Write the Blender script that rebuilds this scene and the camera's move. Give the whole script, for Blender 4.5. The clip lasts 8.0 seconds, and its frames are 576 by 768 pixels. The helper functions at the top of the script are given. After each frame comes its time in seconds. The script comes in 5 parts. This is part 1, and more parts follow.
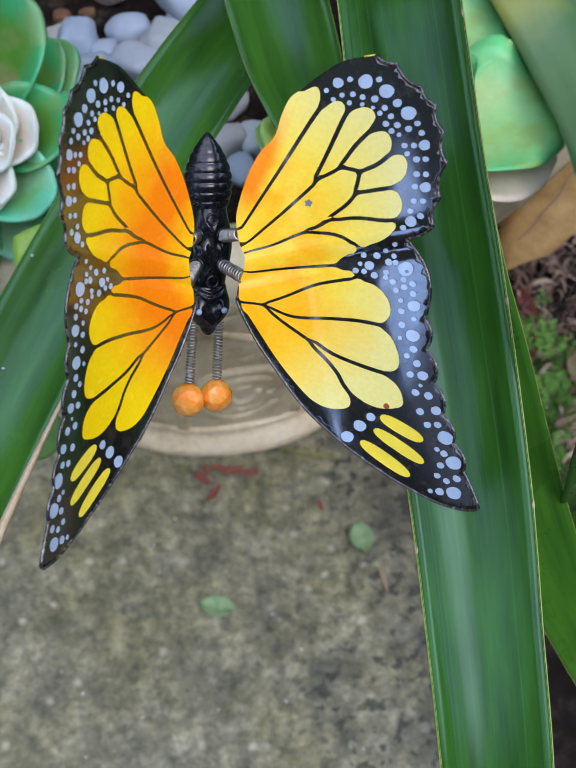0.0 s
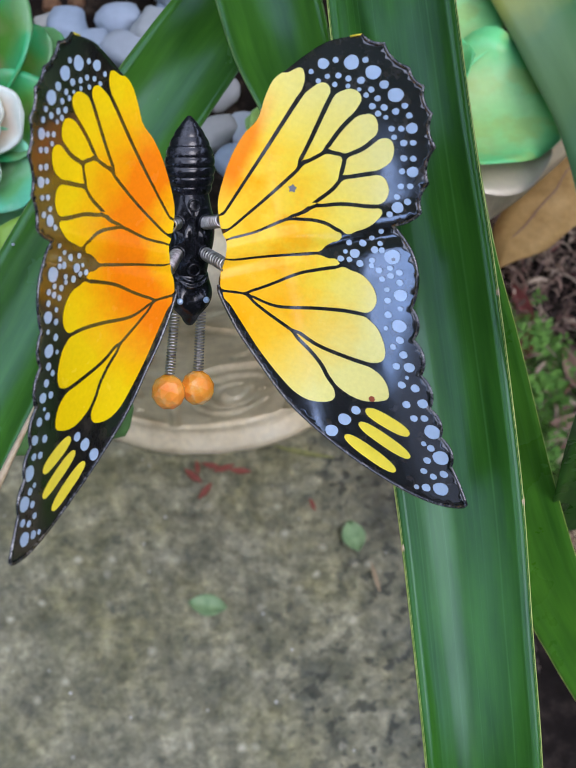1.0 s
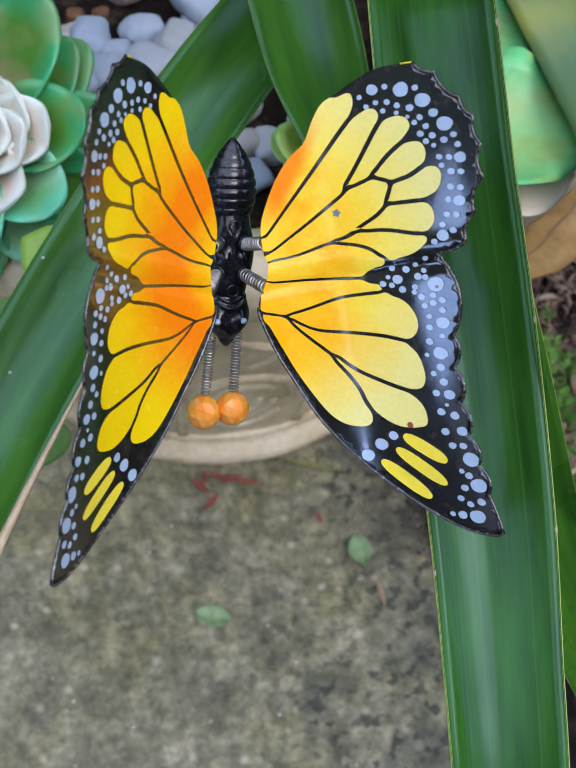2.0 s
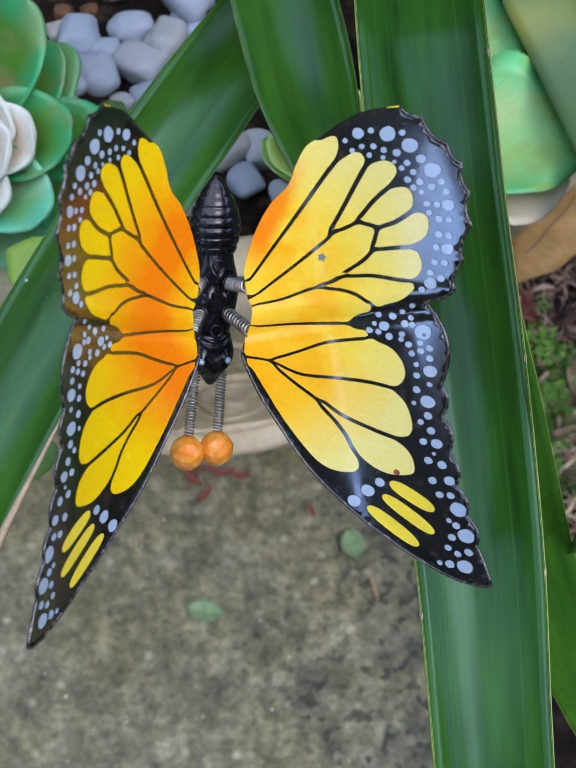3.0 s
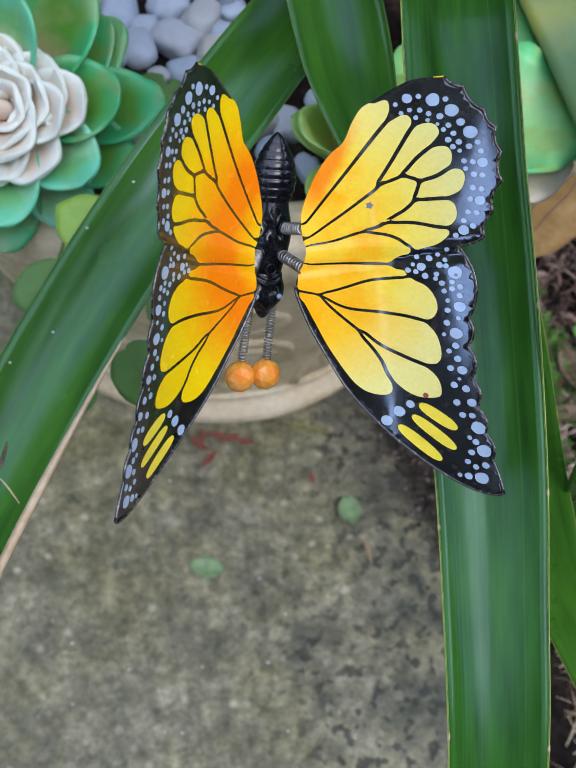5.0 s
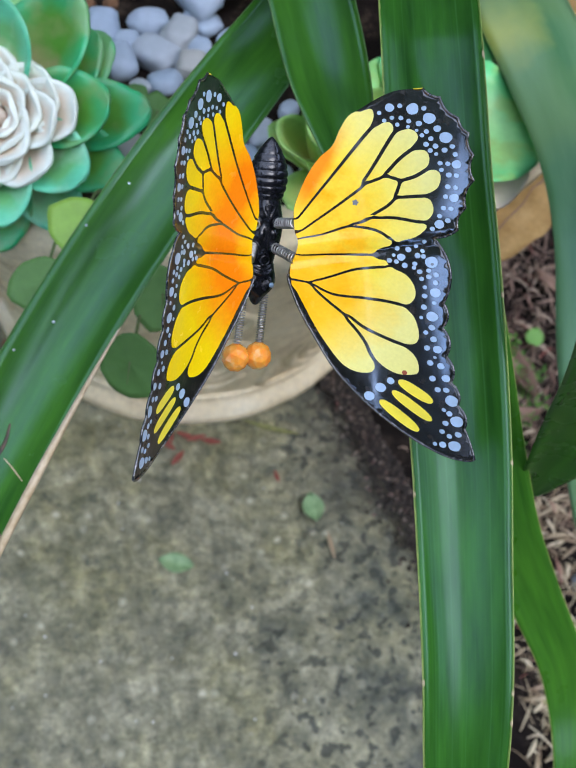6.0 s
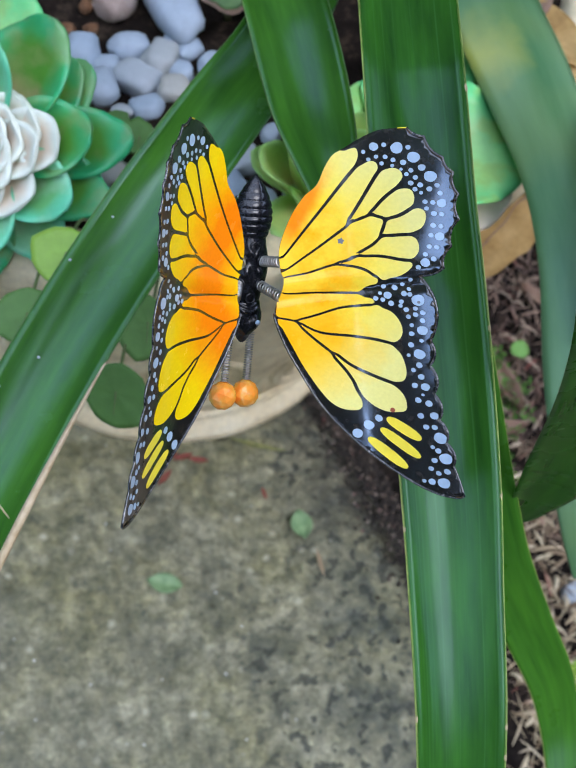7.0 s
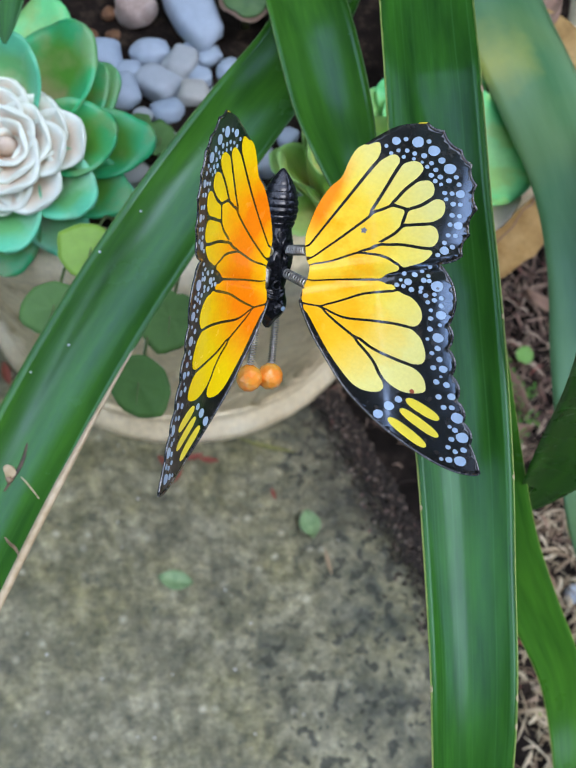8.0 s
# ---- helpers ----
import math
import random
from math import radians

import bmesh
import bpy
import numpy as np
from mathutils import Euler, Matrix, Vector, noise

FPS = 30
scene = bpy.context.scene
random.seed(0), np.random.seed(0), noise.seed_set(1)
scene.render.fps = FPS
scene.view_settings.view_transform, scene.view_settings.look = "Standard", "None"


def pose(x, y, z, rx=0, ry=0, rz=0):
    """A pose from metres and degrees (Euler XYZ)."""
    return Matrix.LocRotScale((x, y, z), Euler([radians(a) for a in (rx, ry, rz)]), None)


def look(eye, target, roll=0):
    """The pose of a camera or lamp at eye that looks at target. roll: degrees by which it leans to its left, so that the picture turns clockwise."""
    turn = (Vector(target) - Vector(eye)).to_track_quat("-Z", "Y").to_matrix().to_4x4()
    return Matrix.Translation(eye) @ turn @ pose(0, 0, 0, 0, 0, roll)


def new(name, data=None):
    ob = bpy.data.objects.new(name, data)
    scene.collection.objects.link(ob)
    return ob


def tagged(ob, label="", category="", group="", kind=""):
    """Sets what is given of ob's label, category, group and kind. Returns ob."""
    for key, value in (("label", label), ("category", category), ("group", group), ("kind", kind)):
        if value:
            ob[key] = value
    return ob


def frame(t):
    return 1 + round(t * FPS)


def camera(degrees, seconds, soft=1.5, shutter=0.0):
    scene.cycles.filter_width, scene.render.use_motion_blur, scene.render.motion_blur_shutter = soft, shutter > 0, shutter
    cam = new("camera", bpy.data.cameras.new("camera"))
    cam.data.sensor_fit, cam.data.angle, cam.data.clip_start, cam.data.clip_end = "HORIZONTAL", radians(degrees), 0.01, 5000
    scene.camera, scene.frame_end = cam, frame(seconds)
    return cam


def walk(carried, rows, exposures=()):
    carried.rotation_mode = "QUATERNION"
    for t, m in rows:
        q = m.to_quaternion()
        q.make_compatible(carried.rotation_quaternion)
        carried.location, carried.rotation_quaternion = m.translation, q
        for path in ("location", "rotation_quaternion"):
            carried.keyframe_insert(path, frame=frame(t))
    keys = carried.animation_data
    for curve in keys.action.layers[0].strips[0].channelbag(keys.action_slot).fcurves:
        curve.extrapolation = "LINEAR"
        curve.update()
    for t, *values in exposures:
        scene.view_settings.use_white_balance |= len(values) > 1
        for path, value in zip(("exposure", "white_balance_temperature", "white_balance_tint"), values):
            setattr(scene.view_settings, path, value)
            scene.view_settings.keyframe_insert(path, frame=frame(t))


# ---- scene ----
from mathutils.bvhtree import BVHTree
cam = camera(29.09, 8.0, soft=0.8)
cam.data.dof.use_dof = True
cam.data.dof.focus_distance = 0.42
cam.data.dof.aperture_fstop = 28.0
EYE, TILT, LEAN = 1.137, -60.0, 0
# seconds, x, y, z, yaw, pitch, roll, all from the first camera
ROWS = [
    (0.0, 0.0000, 0.0000, 0.0000, -0.00, 0.00, 0.00),
    (0.2, 0.0083, 0.0094, 0.0042, -0.11, -0.12, 0.15),
    (0.5, 0.0018, -0.0051, 0.0014, -0.10, 0.02, -0.15),
    (0.8, -0.0001, -0.0017, -0.0043, -0.05, 0.00, -0.40),
    (1.0, 0.0049, 0.0123, -0.0029, -0.16, 0.01, -0.36),
    (1.2, -0.0010, 0.0037, -0.0009, -0.26, 0.13, -0.66),
    (1.5, 0.0017, 0.0083, -0.0019, -0.31, 0.33, -1.15),
    (1.8, -0.0080, 0.0132, -0.0006, -0.26, 0.34, -1.53),
    (2.0, -0.0097, 0.0127, 0.0027, -0.37, 0.34, -1.59),
    (2.2, -0.0123, 0.0113, 0.0058, -0.49, 0.18, -1.58),
    (3.3, -0.0046, 0.0205, 0.0333, -0.50, -1.52, -1.93),
    (3.5, -0.0050, 0.0099, 0.0343, -0.54, -1.60, -2.15),
    (3.8, -0.0131, 0.0137, 0.0290, -0.60, -1.82, -2.41),
    (4.0, -0.0145, 0.0149, 0.0255, -0.59, -1.94, -2.53),
    (4.2, -0.0163, 0.0098, 0.0252, -0.58, -1.94, -2.67),
    (4.5, -0.0169, -0.0120, 0.0222, -0.65, -1.86, -2.96),
    (4.7, -0.0233, -0.0236, 0.0156, -0.57, -1.77, -3.71),
    (5.8, -0.0357, -0.0719, -0.0105, -3.75, -0.79, -4.10),
    (6.0, -0.0473, -0.0836, -0.0111, -3.85, -0.60, -3.98),
    (6.2, -0.0417, -0.0868, -0.0153, -4.13, -0.50, -3.71),
    (6.5, -0.0258, -0.0908, -0.0033, -4.49, -0.41, -3.24),
    (6.8, -0.0335, -0.0857, 0.0023, -4.55, -0.37, -3.01),
    (7.0, -0.0491, -0.0813, 0.0035, -4.62, -0.31, -3.07),
    (7.2, -0.0515, -0.0852, 0.0068, -4.58, -0.17, -3.06),
    (7.5, -0.0604, -0.0913, 0.0014, -4.63, -0.08, -3.29),
    (7.8, -0.0633, -0.0947, -0.0057, -4.70, 0.16, -3.22),
    (8.0, -0.0610, -0.1058, -0.0115, -4.59, 0.42, -3.53),
]
walk(cam, [(t, pose(0, 0, EYE, TILT, LEAN, 0) @ pose(x, y, z, 90 + pitch, roll, yaw)) for t, x, y, z, yaw, pitch, roll in ROWS], [(0.0, 0.69, 6820, 26), (2.2, 0.67, 6820, 26), (3.5, 0.57, 6820, 26), (4.5, 0.57, 6820, 26), (6.0, 0.82, 6700, 21), (8.0, 0.80, 6700, 20)])
# ---- end of walk ----

# ---- light ----
world = bpy.data.worlds.new("sky")
scene.world = world
world.use_nodes = True
_wn = world.node_tree
_sky = _wn.nodes.new("ShaderNodeTexSky")
_sky.sky_type = "NISHITA"
_sky.sun_disc = False
_sky.sun_elevation = radians(51)
_sky.sun_rotation = radians(132)
_sky.air_density, _sky.dust_density, _sky.ozone_density = 1.0, 2.0, 2.0
_wn.nodes["Background"].inputs["Strength"].default_value = 0.15
# a bright cloud layer, brighter towards the horizon, thin and broken in places
_at = _wn.nodes.new("ShaderNodeTexCoord")
_puff = _wn.nodes.new("ShaderNodeTexNoise")
_puff.inputs["Scale"].default_value, _puff.inputs["Detail"].default_value = 2.2, 5.0
_cover = _wn.nodes.new("ShaderNodeValToRGB")
_cover.color_ramp.elements[0].position, _cover.color_ramp.elements[1].position = 0.30, 0.62
_axis = _wn.nodes.new("ShaderNodeSeparateXYZ")
_high = _wn.nodes.new("ShaderNodeMapRange")
_high.inputs["From Min"].default_value, _high.inputs["From Max"].default_value = 0.10, 0.50
_high.inputs["To Min"].default_value, _high.inputs["To Max"].default_value = 3.0, 1.0
_cloud = _wn.nodes.new("ShaderNodeVectorMath")
_cloud.operation = "SCALE"
_blue = _wn.nodes.new("ShaderNodeMix")
_blue.data_type = "RGBA"
_blue.inputs[6].default_value, _blue.inputs[7].default_value = (5.6, 10.8, 20.5, 1), (9.6, 12.4, 16.4, 1)
_low = _wn.nodes.new("ShaderNodeMapRange")
_low.inputs["From Min"].default_value, _low.inputs["From Max"].default_value = 0.15, 0.55
_wn.links.new(_axis.outputs["Z"], _low.inputs["Value"])
_wn.links.new(_low.outputs["Result"], _blue.inputs[0])
_wn.links.new(_blue.outputs[2], _cloud.inputs[0])
_over = _wn.nodes.new("ShaderNodeMix")
_over.data_type = "RGBA"
_wn.links.new(_at.outputs["Generated"], _puff.inputs["Vector"])
_wn.links.new(_at.outputs["Generated"], _axis.inputs["Vector"])
_wn.links.new(_axis.outputs["Z"], _high.inputs["Value"])
_wn.links.new(_high.outputs["Result"], _cloud.inputs["Scale"])
_wn.links.new(_puff.outputs["Fac"], _cover.inputs["Fac"])
_wn.links.new(_cover.outputs["Color"], _over.inputs[0])
_wn.links.new(_sky.outputs["Color"], _over.inputs[6])
_wn.links.new(_cloud.outputs["Vector"], _over.inputs[7])
_wn.links.new(_over.outputs[2], _wn.nodes["Background"].inputs["Color"])
sun = new("sun", bpy.data.lights.new("sun", "SUN"))
sun.data.energy = 0.6
sun.data.angle = radians(26)
sun.data.color = (0.76, 0.91, 1.0)
sun.matrix_world = look((4.1, -3.7, 7.2), (0, 0.0, 0.5))


# ---- materials ----
class Nodes:
    """A principled material and short ways to add nodes to it."""

    def __init__(self, name, base=(0.5, 0.5, 0.5), rough=0.5, metal=0.0, coat=0.0, spec=0.5):
        self.mat = bpy.data.materials.new(name)
        self.mat.use_nodes = True
        self.tree = self.mat.node_tree
        self.p = self.tree.nodes["Principled BSDF"]
        self.p.inputs["Base Color"].default_value = (*base, 1)
        self.p.inputs["Roughness"].default_value = rough
        self.p.inputs["Metallic"].default_value = metal
        self.p.inputs["Coat Weight"].default_value = coat
        self.p.inputs["Coat Roughness"].default_value = 0.08
        self.p.inputs["Specular IOR Level"].default_value = spec

    def node(self, kind, **inputs):
        n = self.tree.nodes.new(kind)
        for key, value in inputs.items():
            self.put(value, n.inputs[key.replace("_", " ")])
        return n

    def put(self, value, socket):
        if isinstance(value, bpy.types.NodeSocket):
            self.tree.links.new(value, socket)
        else:
            socket.default_value = value

    def coords(self, which="Object", scale=(1, 1, 1)):
        c = self.node("ShaderNodeTexCoord")
        m = self.node("ShaderNodeMapping", Vector=c.outputs[which])
        m.inputs["Scale"].default_value = scale
        return m.outputs["Vector"]

    def noise(self, vec, scale, detail=4.0, rough=0.55):
        n = self.node("ShaderNodeTexNoise", Vector=vec, Scale=scale, Detail=detail, Roughness=rough)
        return n.outputs["Fac"]

    def voronoi(self, vec, scale, feature="F1"):
        n = self.node("ShaderNodeTexVoronoi", Vector=vec, Scale=scale)
        n.feature = feature
        return n

    def ramp(self, fac, stops):
        n = self.node("ShaderNodeValToRGB", Fac=fac)
        e = n.color_ramp.elements
        while len(e) < len(stops):
            e.new(0.5)
        for k, (at, col) in enumerate(stops):
            e[k].position = at
            e[k].color = (*col, 1) if len(col) == 3 else col
        return n.outputs["Color"]

    def mix(self, fac, a, b, blend="MIX"):
        n = self.tree.nodes.new("ShaderNodeMix")
        n.data_type, n.blend_type = "RGBA", blend
        self.put(fac, n.inputs[0])
        self.put((*a, 1) if isinstance(a, tuple) and len(a) == 3 else a, n.inputs[6])
        self.put((*b, 1) if isinstance(b, tuple) and len(b) == 3 else b, n.inputs[7])
        return n.outputs[2]

    def math(self, op, a, b=0.0, clamp=False):
        n = self.tree.nodes.new("ShaderNodeMath")
        n.operation, n.use_clamp = op, clamp
        self.put(a, n.inputs[0])
        self.put(b, n.inputs[1])
        return n.outputs[0]

    def random(self):
        return self.node("ShaderNodeObjectInfo").outputs["Random"]

    def colour(self, value):
        self.put(value, self.p.inputs["Base Color"])
        return self

    def set(self, key, value):
        self.put(value, self.p.inputs[key])
        return self

    def bump(self, height, strength=0.3, distance=0.001):
        n = self.node("ShaderNodeBump", Height=height, Strength=strength, Distance=distance)
        self.tree.links.new(n.outputs["Normal"], self.p.inputs["Normal"])
        return self


def shift(n, col, amount, fac):
    """col made lighter and darker about itself by fac (0 to 1)."""
    f = n.math("ADD", n.math("MULTIPLY", fac, 2 * amount), 1 - amount)
    v = n.tree.nodes.new("ShaderNodeVectorMath")
    v.operation = "SCALE"
    n.put((*col, ) if isinstance(col, tuple) else col, v.inputs[0])
    n.put(f, v.inputs["Scale"])
    return v.outputs[0]


def enamel_black():
    n = Nodes("black_enamel", (0.012, 0.012, 0.014), 0.14, coat=1.0)
    n.set("Coat IOR", 1.8)
    n.set("Specular IOR Level", 0.2)
    v = n.coords()
    dust = n.noise(v, 160, 6, 0.7)
    n.colour(n.ramp(dust, [(0.54, (0.008, 0.007, 0.007)), (0.84, (0.07, 0.055, 0.042))]))
    n.set("Roughness", n.ramp(n.noise(v, 60, 4), [(0.35, (0.24,) * 3), (0.7, (0.42,) * 3)]))
    n.set("Coat Roughness", n.ramp(n.noise(v, 90, 5, 0.7), [(0.35, (0.05,) * 3), (0.7, (0.16,) * 3)]))
    return n.bump(n.math("ADD", n.math("MULTIPLY", n.noise(v, 55, 3, 0.5), 1.6), n.noise(v, 150, 3, 0.6)), 0.13, 0.0008).mat


def enamel_yellow(name, orange, mottle, glare_tint, deep, near, far):
    """Yellow enamel that turns orange in a sprayed band round the root of the wing."""
    n = Nodes(name, (0.9, 0.7, 0.05), 0.16, coat=0.35, spec=0.22)
    uv = n.node("ShaderNodeUVMap")
    uv.uv_map = "wing"
    d = n.tree.nodes.new("ShaderNodeVectorMath")
    d.operation = "DISTANCE"
    n.put(uv.outputs["UV"], d.inputs[0])
    d.inputs[1].default_value = (-0.10, 0.30, 0.0)
    cloud = n.noise(uv.outputs["UV"], 9, 5, 0.65)
    blot = n.ramp(n.noise(uv.outputs["UV"], 7, 4, 0.6), [(0.42, (1 - mottle,) * 3), (0.62, (1, 1, 1))])
    r = n.math("ADD", d.outputs["Value"], n.math("MULTIPLY", n.math("SUBTRACT", cloud, 0.5), 0.16))
    band = n.math("MULTIPLY", n.ramp(r, [(0.10, (0, 0, 0)), (0.23, (1, 1, 1)), (near, (1, 1, 1)), (far, (0, 0, 0))]), n.math("MULTIPLY", blot, orange))
    # whitens the yellow outwards, as painted-in sky glare
    plain = n.ramp(r, [(0.1, (0.92, 0.56 + 0.5 * glare_tint, 0.004 + 0.3 * glare_tint)), (0.42, (0.92 - 0.2 * glare_tint, 0.61 + 0.75 * glare_tint, 0.003 + 0.5 * glare_tint)), (0.66, (0.92 - 0.9 * glare_tint, 0.63 + 1.1 * glare_tint, 0.003 + 2.2 * glare_tint))])
    sep = n.node("ShaderNodeSeparateXYZ", Vector=uv.outputs["UV"])
    along = n.ramp(sep.outputs["Y"], [(0.42, (0, 0, 0)), (0.54, (1, 1, 1)), (0.70, (1, 1, 1)), (0.86, (0, 0, 0))])
    base = n.mix(band, plain, deep)
    if mottle:
        fore = n.math("MULTIPLY", n.ramp(n.math("ADD", sep.outputs["Y"], n.math("MULTIPLY", n.math("SUBTRACT", cloud, 0.5), 0.2)), [(0.22, (1, 1, 1)), (0.36, (0, 0, 0))]), n.ramp(r, [(0.36, (1, 1, 1)), (0.66, (0, 0, 0))]))
        base = n.mix(n.math("MULTIPLY", fore, 0.65), base, (0.94, 0.41, 0.001))
    fringe = n.ramp(n.math("MULTIPLY", n.math("ADD", sep.outputs["X"], 0.025), -16.0), [(0.0, (0, 0, 0)), (0.6, (1, 1, 1))])
    base = n.mix(n.math("MULTIPLY", n.math("MULTIPLY", fringe, along), mottle), base, (0.93, 0.19, 0.002))
    speck = n.noise(uv.outputs["UV"], 70, 3)
    n.colour(shift(n, base, 0.10, speck))
    n.set("Roughness", n.ramp(n.noise(uv.outputs["UV"], 12, 4), [(0.3, (0.14,) * 3), (0.7, (0.3,) * 3)]))
    return n.bump(n.noise(uv.outputs["UV"], 40, 3), 0.08, 0.0005).mat


def glint_edge():
    n = Nodes("black_edge_glints", (0.03, 0.03, 0.032), 0.12, coat=1.0)
    v = n.coords()
    # pale specks in the colour stand in for highlights along the rim
    n.colour(n.ramp(n.noise(v, 500, 4, 0.7), [(0.5, (0.015, 0.015, 0.016)), (0.72, (0.20, 0.19, 0.18))]))
    return n.bump(n.noise(v, 350, 4), 0.6, 0.0008).mat


def enamel_plain(name, base, rough=0.25):
    n = Nodes(name, base, rough, coat=0.5)
    v = n.coords()
    n.colour(shift(n, base, 0.12, n.noise(v, 300, 3)))
    return n.mat


def body_plastic():
    n = Nodes("black_moulded_body", (0.012, 0.012, 0.014), 0.2)
    v = n.coords()
    n.colour(n.ramp(n.noise(v, 420, 5, 0.7), [(0.5, (0.007, 0.007, 0.009)), (0.80, (0.035, 0.035, 0.045))]))
    n.set("Roughness", n.ramp(n.noise(v, 140, 4), [(0.3, (0.13,) * 3), (0.7, (0.27,) * 3)]))
    return n.bump(n.noise(v, 260, 3), 0.16, 0.0006).mat


def steel():
    n = Nodes("spring_steel", (0.55, 0.52, 0.48), 0.28, 1.0)
    v = n.coords()
    n.colour(n.ramp(n.noise(v, 400, 3), [(0.3, (0.30, 0.27, 0.24)), (0.7, (0.62, 0.59, 0.55))]))
    return n.mat


def bead_resin():
    n = Nodes("orange_bead", (0.95, 0.25, 0.03), 0.22, coat=0.1)
    v = n.coords()
    cloud = n.ramp(n.noise(v, 150, 4, 0.6), [(0.30, (1.0, 0.27, 0.015)), (0.52, (1.0, 0.37, 0.05)), (0.74, (1.0, 0.58, 0.26))])
    n.colour(cloud)
    n.set("Transmission Weight", 0.10)
    n.set("Subsurface Weight", 0.8)
    n.set("Subsurface Radius", (0.006, 0.003, 0.0015))
    return n.mat


def leaf_green(name, dark, light, rough=0.3, streak=1.0, patch=(5, 1.2, 1), blot=0.0, spec=0.33, stain=None):
    """A strap leaf: fine lines along its length, broader pale bands, a few flecks."""
    n = Nodes(name, dark, rough, spec=spec)
    uv = n.node("ShaderNodeUVMap")
    uv.uv_map = "leaf"
    fine = n.node("ShaderNodeMapping", Vector=uv.outputs["UV"])
    fine.inputs["Scale"].default_value = (60, 2.5, 1)
    broad = n.node("ShaderNodeMapping", Vector=uv.outputs["UV"])
    broad.inputs["Scale"].default_value = patch
    ridge = n.node("ShaderNodeMapping", Vector=uv.outputs["UV"])
    ridge.inputs["Scale"].default_value = (10, 0.16, 1)
    f3 = n.noise(ridge.outputs["Vector"], 1.0, 2)
    f1 = n.noise(fine.outputs["Vector"], 1.0, 3)
    f2 = n.noise(broad.outputs["Vector"], 1.0, 4)
    col = n.ramp(f2, [(0.30, dark), (0.72, light)])
    col = shift(n, col, 0.12 * streak, f1)
    v = n.coords()
    fleck = n.ramp(n.noise(v, 90, 5, 0.7), [(0.72, (0, 0, 0)), (0.80, (1, 1, 1))])
    col = n.mix(n.math("MULTIPLY", fleck, 0.35), col, (0.16, 0.22, 0.06))
    vein = n.node("ShaderNodeMapping", Vector=uv.outputs["UV"])
    vein.inputs["Scale"].default_value = (34, 0.10, 1)
    lines = n.ramp(n.noise(vein.outputs["Vector"], 1.0, 2, 0.6), [(0.55, (0, 0, 0)), (0.72, (1, 1, 1))])
    col = n.mix(n.math("MULTIPLY", lines, 0.26 * streak), col, (0.08, 0.25, 0.07))
    if blot:
        pale = n.ramp(n.noise(v, 11, 2), [(0.45, (0, 0, 0)), (0.62, (1, 1, 1))])
        col = n.mix(n.math("MULTIPLY", pale, blot), col, (0.34, 0.38, 0.09))
    if stain:
        d = n.tree.nodes.new("ShaderNodeVectorMath")
        d.operation = "DISTANCE"
        n.put(v, d.inputs[0])
        d.inputs[1].default_value = stain
        edge = n.math("ADD", d.outputs["Value"], n.math("MULTIPLY", n.math("SUBTRACT", n.noise(v, 30, 3), 0.5), 0.04))
        col = n.mix(n.ramp(edge, [(0.008, (0.8, 0.8, 0.8)), (0.042, (0, 0, 0))]), col, (0.36, 0.37, 0.07))
    n.colour(col)
    n.set("Roughness", n.ramp(n.noise(v, 30, 5), [(0.3, (rough - 0.05,) * 3), (0.75, (rough + 0.05,) * 3)]))
    n.set("Specular Tint", (0.60, 0.90, 1.0, 1.0))  # blue put into the sheen in place of blue sky reflections
    n.set("Subsurface Weight", 0.05)
    n.set("Subsurface Radius", (0.002, 0.004, 0.001))
    return n.bump(n.math("ADD", n.math("MULTIPLY", f1, 0.05), f3), 0.09 * streak, 0.0014).mat


def margin_mat(name, a, b):
    n = Nodes(name, a, 0.5)
    n.colour(n.ramp(n.noise(n.coords(), 120, 4), [(0.35, a), (0.7, b)]))
    return n.mat


def petal_mat(name, root, body, edge, rough=0.45, blot=None):
    """A moulded soft-plastic petal: root, body and rim colours sprayed into one another."""
    n = Nodes(name, body, rough)
    uv = n.node("ShaderNodeUVMap")
    uv.uv_map = "petal"
    sep = n.node("ShaderNodeSeparateXYZ", Vector=uv.outputs["UV"])
    cloud = n.math("MULTIPLY", n.math("SUBTRACT", n.noise(n.coords(), 32, 4), 0.5), 0.6)
    along = n.math("ADD", sep.outputs["Y"], cloud)
    rim = n.math("ADD", sep.outputs["X"], cloud)
    col = n.ramp(along, [(0.36, root), (0.66, body), (1.0, body)])
    col = n.mix(n.ramp(rim, [(0.38, (0, 0, 0)), (0.86, (1, 1, 1))]), col, edge)
    if blot:
        dab = n.ramp(n.noise(n.coords(), 48, 3, 0.5), [(0.48, (0, 0, 0)), (0.62, (1, 1, 1))])
        col = n.mix(n.math("MULTIPLY", dab, 0.5), col, blot)
    n.colour(shift(n, col, 0.12, n.noise(n.coords(), 140, 3)))
    n.set("Subsurface Weight", 0.12)
    n.set("Subsurface Radius", (0.004, 0.004, 0.003))
    return n.bump(n.noise(n.coords(), 180, 4), 0.15, 0.0008).mat


def pebble_mat():
    n = Nodes("white_pebble", (0.75, 0.75, 0.74), 0.55)
    r = n.random()
    base = n.ramp(r, [(0.0, (0.36, 0.44, 0.52)), (0.5, (0.45, 0.51, 0.57)), (0.8, (0.44, 0.41, 0.34)), (1.0, (0.46, 0.47, 0.47))])
    v = n.coords()
    n.colour(shift(n, base, 0.22, n.noise(v, 70, 6, 0.7)))
    return n.bump(n.noise(v, 120, 5), 0.3, 0.001).mat


